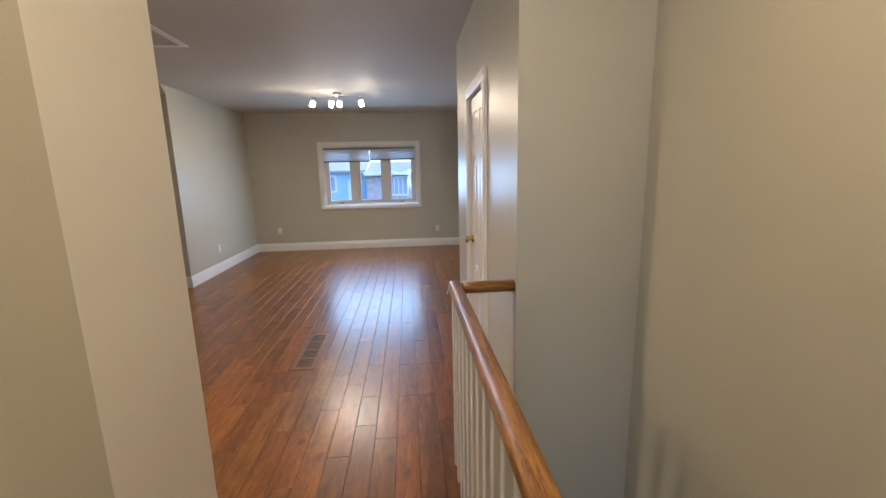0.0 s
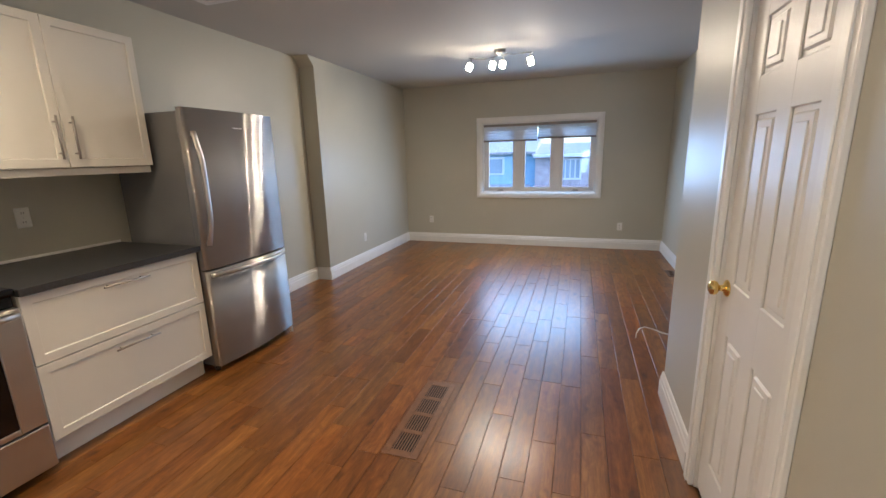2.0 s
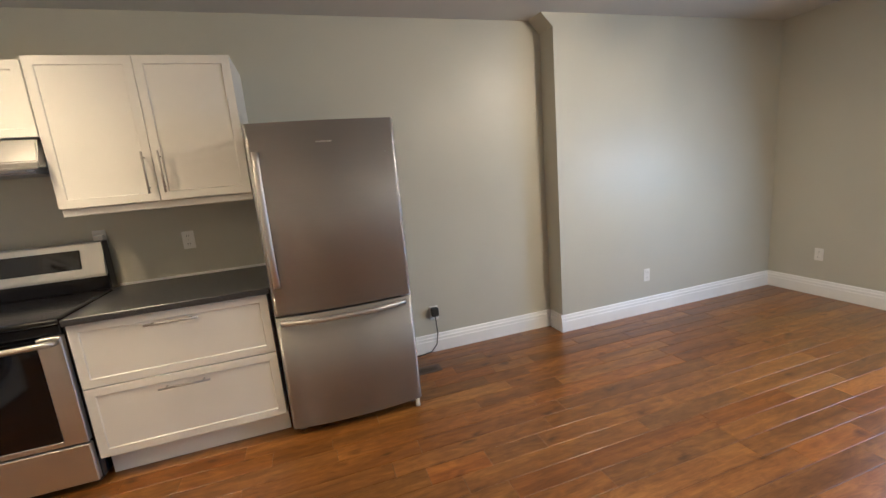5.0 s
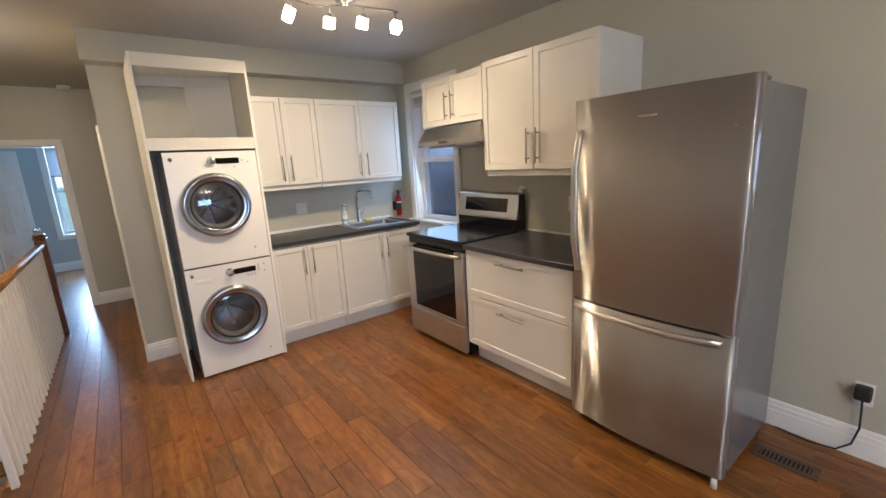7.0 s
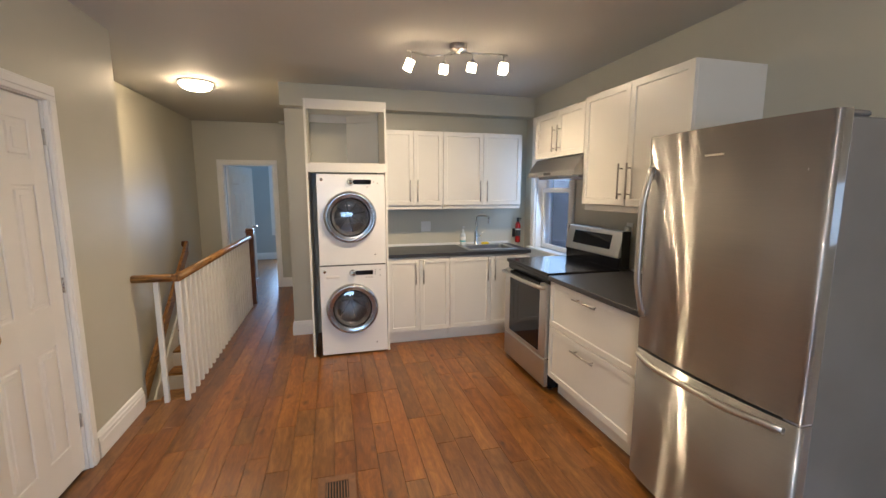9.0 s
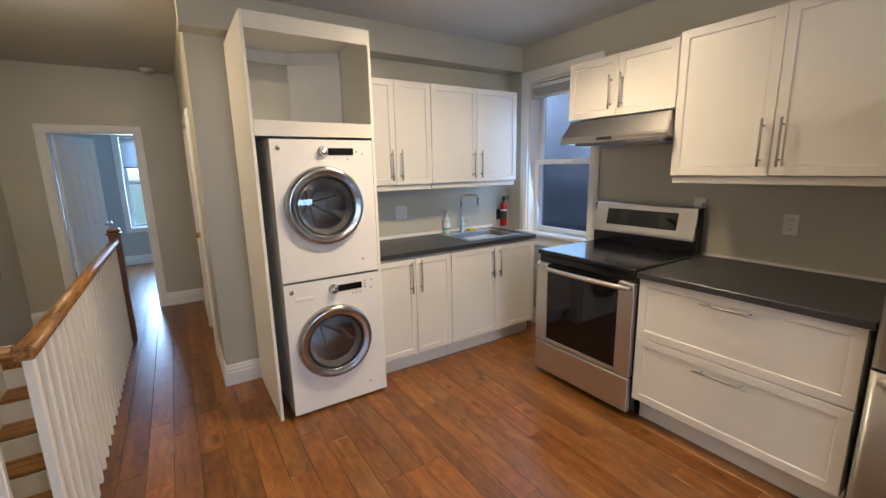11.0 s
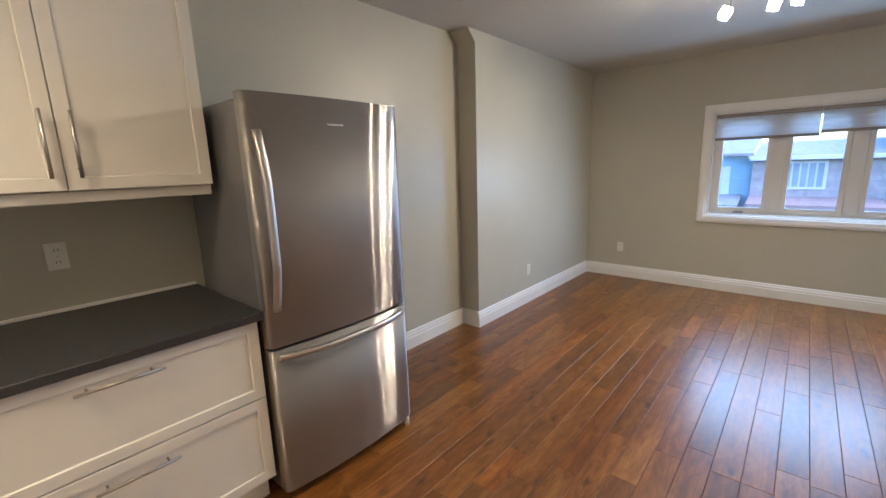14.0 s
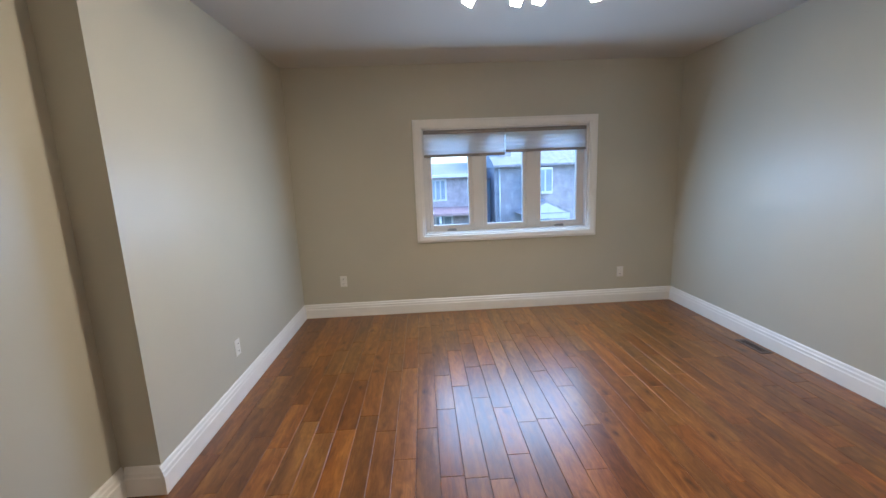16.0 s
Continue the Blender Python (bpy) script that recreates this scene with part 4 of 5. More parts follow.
# ---- cabinets ----
def shaker(bm, x0, z0, x1, z1, fr=0.058, t=0.019):
    """A shaker front: raised border round a recessed field; front at y = -t."""
    box(bm, x0, -t, z0, x1, 0, z1)
    bm.normal_update()
    f = [q for q in bm.faces if q.normal.y < -0.9][0]
    bmesh.ops.inset_region(bm, faces=[f], thickness=0.002, depth=0.0015)
    bmesh.ops.inset_region(bm, faces=[f], thickness=fr, depth=0)
    bmesh.ops.inset_region(bm, faces=[f], thickness=0.005, depth=-0.007)
    return bm


def bar_handle(parent, x, z, length, upright=True, y=-0.019):
    bm = bmesh.new()
    if upright:
        a, b = (x, y - 0.032, z - length / 2), (x, y - 0.032, z + length / 2)
        posts = ((x, z - length * 0.36), (x, z + length * 0.36))
    else:
        a, b = (x - length / 2, y - 0.032, z), (x + length / 2, y - 0.032, z)
        posts = ((x - length * 0.36, z), (x + length * 0.36, z))
    rod(bm, a, b, 0.0056)
    for px, pz in posts:
        rod(bm, (px, y + 0.001, pz), (px, y - 0.032, pz), 0.0045)
    part("handle", bm, HANDLEM, parent, "brushed nickel bar handle")


def cabinet(name, m, w, d, z0, z1, widths, hz, hl, label, group, toe=0.0, rail=0.0, gap=0.0):
    """A unit with a carcass and doors side by side; handles sit at the meeting edges of a pair."""
    c = thing(name, m, label, "cabinet", group)
    part("body", bx(0.0015, 0.002, z0, w - 0.0015, d, z1, bevel=0.0015), CAB, c)
    x = 0.0
    for i, dw in enumerate(widths):
        dr = part("door", shaker(bmesh.new(), x + 0.0015, z0 + 0.0015, x + dw - 0.0015, z1 - gap - 0.0015), CAB, c)
        bar_handle(dr, x + dw - 0.038 if i % 2 == 0 else x + 0.038, hz, hl)
        x += dw
    if toe:
        part("toe_kick", bx(0.0015, 0.055, 0, w - 0.0015, 0.075, z0 - 0.002), PANEL, c)
    if rail:
        part("light_rail", bx(0.0015, 0.004, z0 - rail, w - 0.0015, 0.035, z0 - 0.001, bevel=0.003), CAB, c)
    return c


# sink run, facing +y; local x goes west
cabinet("base_cabinet", pose(-1.474, 1.095, 0, 0, 0, 180), 0.626, 0.555, 0.13, 0.882, (0.313, 0.313), 0.735, 0.24, "white shaker base cabinet beside the washer", "sink base cabinets", toe=1, gap=0.015)
cabinet("base_cabinet", pose(-2.102, 1.095, 0, 0, 0, 180), 0.883, 0.555, 0.13, 0.882, (0.4415, 0.4415), 0.735, 0.24, "white shaker base cabinet under the sink", "sink base cabinets", toe=1, gap=0.015)
cabinet("wall_cabinet", pose(-1.474, 0.865, 0, 0, 0, 180), 0.616, 0.333, 1.385, 2.13, (0.308, 0.308), 1.53, 0.22, "white shaker wall cabinet above the counter", "sink wall cabinets", rail=0.042)
cabinet("wall_cabinet", pose(-2.092, 0.865, 0, 0, 0, 180), 0.878, 0.333, 1.385, 2.13, (0.439, 0.439), 1.53, 0.22, "wide white shaker wall cabinet above the sink", "sink wall cabinets", rail=0.042)

# stove run, facing +x; local x goes north
cabinet("wall_cabinet", pose(-2.755, 1.655, 0, 0, 0, 90), 0.735, 0.443, 1.802, 2.165, (0.3675, 0.3675), 1.945, 0.20, "short white shaker cabinet above the range hood", "stove wall cabinets")
cabinet("wall_cabinet", pose(-2.755, 2.393, 0, 0, 0, 90), 0.920, 0.443, 1.437, 2.186, (0.460, 0.460), 1.59, 0.22, "tall white shaker cabinet beside the fridge", "stove wall cabinets", rail=0.042)

dc = thing("drawer_cabinet", pose(-2.522, 2.402, 0, 0, 0, 90), "white shaker cabinet with two deep drawers", "cabinet")
part("body", bx(0.0015, 0.002, 0.147, 0.9175, 0.67, 0.882, bevel=0.0015), CAB, dc)
for z0, z1, hz in ((0.150, 0.535, 0.470), (0.541, 0.880, 0.824)):
    dr = part("drawer", shaker(bmesh.new(), 0.0015, z0, 0.9175, z1), CAB, dc)
    bar_handle(dr, 0.452, hz, 0.245, False)
part("toe_kick", bx(0.0015, 0.075, 0, 0.9175, 0.095, 0.145), PANEL, dc)

cw = part("countertop", bx(-3.199, 2.398, 0.884, -2.478, 3.339, 0.918, bevel=0.003), COUNTER)
tagged(cw, "dark grey laminate countertop beside the stove", "countertop")
part("backsplash_strip", bx(-3.1995, 2.40, 0.9185, -3.192, 3.332, 0.935, bevel=0.002), TRIM, cw, "thin white strip along the wall")

bm = bmesh.new()
X0, X1, Y0, Y1 = -2.99, -1.474, 0.531, 1.128
hx0, hx1, hy0, hy1 = -2.875, -2.345, 0.60, 1.02
gx, gy = (X0, hx0, hx1, X1), (Y0, hy0, hy1, Y1)
grid = [[bm.verts.new((x, y, 0.918)) for y in gy] for x in gx]
tops = [bm.faces.new((grid[i][j], grid[i + 1][j], grid[i + 1][j + 1], grid[i][j + 1])) for i in range(3) for j in range(3) if (i, j) != (1, 1)]
low = bmesh.ops.extrude_face_region(bm, geom=tops)["geom"]
bmesh.ops.translate(bm, vec=(0, 0, -0.034), verts=[q for q in low if isinstance(q, bmesh.types.BMVert)])
bmesh.ops.recalc_face_normals(bm, faces=bm.faces)
cs = tagged(part("countertop", bm, COUNTER), "dark grey laminate countertop with an inset sink", "countertop")
part("backsplash_strip", bx(-2.988, 0.5305, 0.9185, -1.476, 0.538, 0.945, bevel=0.002), TRIM, cs, "thin white strip along the wall")

sk = thing("kitchen_sink", pose(-2.61, 0.805, 0.918), "stainless steel inset kitchen sink", "sink")
bm = bmesh.new()
for a, b, c, d in ((-0.28, -0.228, -0.238, 0.23), (0.238, -0.228, 0.28, 0.23), (-0.238, -0.228, 0.238, -0.135), (-0.238, 0.195, 0.238, 0.23)):
    box(bm, a, b, 0.0005, c, d, 0.006, bevel=0.002)
part("rim", bm, STEELV, sk)
bm = bmesh.new()
rings = []
for ins, z in ((0.0, 0.003), (0.004, -0.01), (0.010, -0.16), (0.025, -0.180), (0.05, -0.186)):
    ring = []
    for cx, cy, a0 in ((0.238, 0.195, 0), (-0.238, 0.195, 90), (-0.238, -0.135, 180), (0.238, -0.135, 270)):
        sx, sy = (1 if cx > 0 else -1), (1 if cy > 0 else -1)
        rr = 0.045
        for k in range(5):
            a = radians(a0 + 22.5 * k)
            ring.append(bm.verts.new((cx - sx * (ins + rr) + rr * math.cos(a), cy - sy * (ins + rr) + rr * math.sin(a), z)))
    rings.append(ring)
for lo, hi in zip(rings, rings[1:]):
    for k in range(20):
        bm.faces.new((lo[k], lo[(k + 1) % 20], hi[(k + 1) % 20], hi[k])).smooth = True
bm.faces.new(rings[-1])
bmesh.ops.recalc_face_normals(bm, faces=bm.faces)
bmesh.ops.reverse_faces(bm, faces=bm.faces)
part("basin", bm, SINKM, sk)
part("drain", lathe(bmesh.new(), ((0, -0.182), (0.035, -0.182), (0.042, -0.1855)), seg=20), CHROME, sk)

fc = thing("faucet", pose(-2.55, 0.625, 0.924), "tall square-necked chrome kitchen faucet behind the sink", "faucet")
part("base", lathe(bmesh.new(), ((0, 0), (0.027, 0), (0.027, 0.006), (0.020, 0.012), (0.018, 0.13), (0.014, 0.14), (0, 0.14)), seg=20), CHROME, fc)
ux, uy = -0.75, 0.66
pts = [(0, 0, 0.12), (0, 0, 0.30), (ux * 0.004, uy * 0.004, 0.316), (ux * 0.015, uy * 0.015, 0.328), (ux * 0.03, uy * 0.03, 0.332), (ux * 0.115, uy * 0.115, 0.332), (ux * 0.135, uy * 0.135, 0.327), (ux * 0.147, uy * 0.147, 0.312), (ux * 0.152, uy * 0.152, 0.29)]
part("spout", tube(bmesh.new(), pts, 0.011), CHROME, fc)
part("spray_head", rod(bmesh.new(), (ux * 0.151, uy * 0.151, 0.295), (ux * 0.156, uy * 0.156, 0.245), 0.014, 0.016), NICKEL, fc)
bm = rod(bmesh.new(), (-0.014, 0, 0.09), (-0.048, 0.0, 0.095), 0.012)
rod(bm, (-0.045, 0, 0.095), (-0.075, 0.015, 0.145), 0.006)
part("lever", bm, CHROME, fc)

sb = thing("soap_bottle", pose(-2.40, 0.605, 0.924), "clear pump bottle of dish soap by the sink", "bottle")
part("bottle", lathe(bmesh.new(), ((0, 0), (0.029, 0), (0.031, 0.01), (0.031, 0.11), (0.024, 0.13), (0.012, 0.14), (0.012, 0.15), (0, 0.15)), seg=20), SOAP, sb)
part("label", lathe(bmesh.new(), ((0.0316, 0.025), (0.0318, 0.03), (0.0318, 0.09), (0.0316, 0.095)), seg=20), WHITEP, sb, "white and teal paper label")
part("label_band", lathe(bmesh.new(), ((0.0319, 0.032), (0.0321, 0.034), (0.0321, 0.052), (0.0319, 0.054)), seg=20), TEAL, sb)
bm = rod(bmesh.new(), (0, 0, 0.15), (0, 0, 0.175), 0.013)
rod(bm, (0, 0, 0.175), (0, 0, 0.20), 0.005)
box(bm, -0.012, -0.012, 0.198, 0.012, 0.042, 0.210, bevel=0.004)
part("pump", bm, WHITEP, sb)
tagged(part("sponge", bx(-2.70, 0.60, 0.9245, -2.62, 0.65, 0.95, bevel=0.006), YELLOWP), "yellow dish sponge behind the sink", "sponge")

fe = thing("fire_extinguisher", pose(-3.085, 0.59, 0.93), "small red fire extinguisher hung on the wall", "fire extinguisher")
part("cylinder", lathe(bmesh.new(), ((0, 0), (0.027, 0.0), (0.031, 0.008), (0.031, 0.20), (0.026, 0.222), (0.014, 0.24), (0, 0.24)), seg=20), REDP, fe)
part("label", lathe(bmesh.new(), ((0.0313, 0.075), (0.0316, 0.077), (0.0316, 0.165), (0.0313, 0.167)), seg=20), BLACKP, fe, "dark printed label band")
part("label_strip", lathe(bmesh.new(), ((0.0317, 0.148), (0.0319, 0.149), (0.0319, 0.160), (0.0317, 0.161)), seg=20), WHITEP, fe)
bm = rod(bmesh.new(), (0, 0, 0.235), (0, 0, 0.262), 0.014)
box(bm, -0.011, -0.02, 0.262, 0.011, 0.06, 0.271, bevel=0.003)
box(bm, -0.011, -0.01, 0.282, 0.011, 0.075, 0.292, bevel=0.003)
box(bm, -0.011, -0.015, 0.264, 0.011, 0.006, 0.290, bevel=0.003)
part("valve", bm, BLACKP, fe)
bm = bx(-0.045, -0.0595, 0.06, 0.045, -0.05, 0.16, bevel=0.003)
box(bm, -0.012, -0.051, 0.09, 0.012, -0.034, 0.12)
part("bracket", bm, BLACKP, fe)

# laundry enclosure: local x goes west
en = thing("laundry_cabinet", pose(-0.760, 1.214, 0, 0, 0, 180), "tall white open cabinet round the stacked laundry", "cabinet")
part("side_panel", bx(0, 0, 0, 0.018, 0.682, 2.318, bevel=0.0015), PANEL, en)
part("side_panel", bx(0.692, 0, 0, 0.710, 0.682, 2.318, bevel=0.0015), PANEL, en)
part("top_rail", bx(0.0185, 0.0, 2.232, 0.6915, 0.018, 2.318, bevel=0.0015), CAB, en)
part("middle_rail", bx(0.0185, 0.0, 1.695, 0.6915, 0.018, 1.778, bevel=0.0015), CAB, en)
part("shelf", bx(0.0185, 0.0185, 1.745, 0.6915, 0.68, 1.763), PANEL, en)
part("cleat", bx(0.0185, 0.655, 2.222, 0.382, 0.681, 2.300, bevel=0.003), PANEL, en)
part("top_board", bx(0.0185, 0.0185, 2.301, 0.6915, 0.681, 2.3175), PANEL, en)
bm = bmesh.new()
plan = ((0.383, 0.681), (0.6915, 0.484), (0.6915, 0.681))
lo_, hi_ = [bm.verts.new((x, y, 1.764)) for x, y in plan], [bm.verts.new((x, y, 2.3005)) for x, y in plan]
for i in range(3):
    j = (i + 1) % 3
    bm.faces.new((lo_[i], lo_[j], hi_[j], hi_[i]))
bm.faces.new(lo_), bm.faces.new(hi_)
bmesh.ops.recalc_face_normals(bm, faces=bm.faces)
db = part("duct_box", bm, PANEL, en)
bm = bmesh.new()
a, b = Vector((0.3835, 0.6805, 0)), Vector((0.691, 0.4842, 0))
u = (b - a).normalized()
q = Vector((u.y, -u.x, 0))
for p0, p1, z0, z1 in ((a, b, 2.222, 2.2995), (b - u * 0.05, b, 1.766, 2.2215)):
    vs = [bm.verts.new(p + w + Vector((0, 0, z))) for z in (z0, z1) for p, w in ((p0, q * 0), (p1, q * 0), (p1, q * 0.012), (p0, q * 0.012))]
    for f in ((0, 1, 2, 3), (4, 7, 6, 5), (0, 4, 5, 1), (1, 5, 6, 2), (2, 6, 7, 3), (3, 7, 4, 0)):
        bm.faces.new([vs[k] for k in f])
bmesh.ops.recalc_face_normals(bm, faces=bm.faces)
part("duct_trim", bm, PANEL, db)


# ---- appliances ----
def ring_door(parent, cx, cz, r, label):
    m = Matrix.Translation((cx, 0, cz)) @ Euler((radians(90), 0, 0)).to_matrix().to_4x4()
    prof = ((0.735, 0.016), (0.74, 0.026), (0.755, 0.032), (0.775, 0.034), (0.80, 0.033), (0.86, 0.042), (0.91, 0.043), (0.955, 0.037), (0.985, 0.024), (1.0, 0.008), (0.99, -0.002))
    d = part("door", lathe(bmesh.new(), [(r * a, b) for a, b in prof], m, 64), RINGM, parent, label)
    part("inner_ring", lathe(bmesh.new(), ((r * 0.690, 0.014), (r * 0.70, 0.020), (r * 0.73, 0.021), (r * 0.737, 0.016)), m, 64), BLACKP, d, "dark inner ring")
    part("door_glass", lathe(bmesh.new(), ((0, 0.030), (r * 0.25, 0.029), (r * 0.5, 0.024), (r * 0.70, 0.015)), m, 48), DOORGLASS, d, "dark smoked glass")
    part("gasket", lathe(bmesh.new(), ((r * 0.70, 0.013), (r * 0.68, -0.004), (r * 0.60, -0.03)), m, 48), GREYP, d)
    part("drum", lathe(bmesh.new(), ((r * 0.60, -0.03), (r * 0.68, -0.05), (r * 0.92, -0.07), (r * 0.92, -0.34), (r * 0.30, -0.37), (0, -0.37)), m, 48), DRUM, d)
    for k in range(3):
        a = radians(100 + 120 * k)
        u, w = Vector((math.cos(a), math.sin(a), 0)), Vector((-math.sin(a), math.cos(a), 0))
        bm = bmesh.new()
        vs = [bm.verts.new(m @ (u * (r * q) + w * e + Vector((0, 0, z)))) for z in (-0.085, -0.33) for q, e in ((0.91, -0.04), (0.60, -0.008), (0.60, 0.008), (0.91, 0.04))]
        for f in ((0, 1, 2, 3), (7, 6, 5, 4), (0, 4, 5, 1), (1, 5, 6, 2), (2, 6, 7, 3)):
            bm.faces.new([vs[q] for q in f])
        bmesh.ops.recalc_face_normals(bm, faces=bm.faces)
        part("drum_fin", bm, WHITEP, d, "pale drum baffle")
    bm = bmesh.new()
    for k in range(8):
        a = radians(45 * k + 11)
        rod(bm, m @ Vector((r * 0.10 * math.cos(a), r * 0.10 * math.sin(a), -0.362)), m @ Vector((r * 0.80 * math.cos(a), r * 0.80 * math.sin(a), -0.342)), 0.006)
    part("drum_rib", bm, GREYP, d)


def shell_with_hole(x1, z0, z1, depth, cx, cz, r):
    """An appliance body whose front has a round opening."""
    bm = bmesh.new()
    seg = 48
    inner = [bm.verts.new((cx + r * math.cos(2 * math.pi * i / seg), 0, cz + r * math.sin(2 * math.pi * i / seg))) for i in range(seg)]
    outer = []
    for i in range(seg):
        a = 2 * math.pi * i / seg
        c, s = math.cos(a), math.sin(a)
        k = min(((x1 - cx) if c > 0 else cx) / max(abs(c), 1e-6), ((z1 - cz) if s > 0 else (cz - z0)) / max(abs(s), 1e-6))
        outer.append(bm.verts.new((cx + k * c, 0, cz + k * s)))
    for i in range(seg):
        j = (i + 1) % seg
        bm.faces.new((inner[i], inner[j], outer[j], outer[i]))
    for cxn, czn in ((0, z0), (x1, z0), (x1, z1), (0, z1)):
        q = bm.verts.new((cxn, 0, czn))
        near = sorted(outer, key=lambda v: (v.co - q.co).length)
        side_x = [v for v in near if abs(v.co.x - cxn) < 1e-5][:1]
        side_z = [v for v in near if abs(v.co.z - czn) < 1e-5][:1]
        if side_x and side_z and side_x[0] != side_z[0]:
            bm.faces.new((q, side_x[0], side_z[0]))
    rim = [e for e in bm.edges if e.is_boundary and not (e.verts[0] in inner and e.verts[1] in inner)]
    ext = bmesh.ops.extrude_edge_only(bm, edges=rim)["geom"]
    back = [q for q in ext if isinstance(q, bmesh.types.BMVert)]
    bmesh.ops.translate(bm, vec=(0, depth, 0), verts=back)
    bmesh.ops.edgeloop_fill(bm, edges=[q for q in ext if isinstance(q, bmesh.types.BMEdge)])
    bmesh.ops.recalc_face_normals(bm, faces=bm.faces)
    return bm


def laundry(name, m, z0, z1, cx, cz, r, label, washer):
    a = thing(name, m, label, name)
    part("body", shell_with_hole(0.60, z0, z1, 0.60, cx, cz, r * 0.72), WASHW, a)
    ring_door(a, cx, cz, r, "shiny chromed ring door")
    pz = z1 - 0.068
    mm = Matrix.Translation((0.293, 0, pz)) @ Euler((radians(90), 0, 0)).to_matrix().to_4x4()
    part("dial", lathe(bmesh.new(), ((0, 0.034), (0.018, 0.034), (0.022, 0.030), (0.024, 0.012), (0.032, 0.008), (0.034, 0.0)), mm, 28), CHROME, a, "chrome programme dial")
    part("display", bx(0.318, -0.004, pz - 0.021, 0.477, 0.001, pz + 0.021, bevel=0.003), BLACKG, a, "black display strip")
    part("badge", lathe(bmesh.new(), ((0, 0.004), (0.012, 0.003), (0.014, 0.0)), Matrix.Translation((0.042, 0, pz + 0.02)) @ Euler((radians(90), 0, 0)).to_matrix().to_4x4(), 20), CHROME, a, "round chrome badge")
    for i, (bx_, bz_) in enumerate((((0.498, 0.022), (0.498, 0.002), (0.498, -0.018), (0.542, 0.022), (0.542, -0.030), (0.440, -0.045), (0.465, -0.045), (0.415, -0.045)) if washer else ((0.498, 0.0), (0.535, -0.012), (0.440, -0.045)))):
        part("button", rod(bmesh.new(), (bx_, 0.001, pz + bz_), (bx_, -0.003, pz + bz_), 0.006, seg=10), GREYP, a)
    part("kick_plate_mark", rod(bmesh.new(), (0.50, 0.001, z0 + 0.085), (0.50, -0.001, z0 + 0.085), 0.008, seg=12), GREYP, a)
    if washer:
        # black filler paints the shade of the gap between the two machines
        part("gap_shade_strip", bx(0.006, 0.006, z1 + 0.0005, 0.594, 0.58, z1 + 0.0095), BLACKP, a, "black strip standing in for the shaded gap under the dryer")
        part("detergent_drawer", bx(0.06, -0.004, pz - 0.042, 0.172, 0.002, pz - 0.018, bevel=0.003), WHITEP, a, "pale detergent drawer pull")
        for x in (0.06, 0.54):
            part("foot", rod(bmesh.new(), (x, 0.05, 0), (x, 0.05, z0 + 0.002), 0.02), BLACKP, a)
            part("foot", rod(bmesh.new(), (x, 0.55, 0), (x, 0.55, z0 + 0.002), 0.02), BLACKP, a)
    return a


laundry("washer", pose(-0.842, 1.240, 0, 0, 0, 180), 0.018, 0.850, 0.283, 0.448, 0.238, "white front-loading washer under the dryer", True)
laundry("dryer", pose(-0.845, 1.222, 0.860, 0, 0, 180), 0.0, 0.820, 0.283, 0.436, 0.236, "white front-loading dryer stacked on the washer", False)

# fridge: local x goes north, front faces +x
FW = 0.784
fr = thing("refrigerator", pose(-2.520, 3.344, 0, 0, 0, 90), "stainless steel bottom-freezer refrigerator with grey sides", "refrigerator")


def bowed_door(z0, z1, n=48):
    """A door with a nearly flat front, rounded at both sides; its brushing runs level."""
    def front(x):
        u = (x - FW / 2) / (FW / 2)
        e = max(0.0, 0.02 - min(x, FW - x))
        return -0.054 - 0.030 * (1 - u * u) + (0.02 - math.sqrt(max(0.0, 0.02 ** 2 - e * e))) * 0.9
    xs = [FW * (0.5 - 0.5 * math.cos(math.pi * i / n)) for i in range(n + 1)]
    prof = [(0.0, -0.002)] + [(x, front(x)) for x in xs] + [(FW, -0.002)]
    bm = bmesh.new()
    uv = bm.loops.layers.uv.new("brushed")
    a = [bm.verts.new((x, y, z0)) for x, y in prof]
    b = [bm.verts.new((x, y, z1)) for x, y in prof]
    for i in range(len(prof)):
        j = (i + 1) % len(prof)
        f = bm.faces.new((a[i], a[j], b[j], b[i]))
        f.smooth = 0 < i < len(prof) - 2
    bm.faces.new(a), bm.faces.new(b)
    bmesh.ops.recalc_face_normals(bm, faces=bm.faces)
    for f in bm.faces:
        for lp in f.loops:
            lp[uv].uv = (lp.vert.co.z, lp.vert.co.x)
    return bm


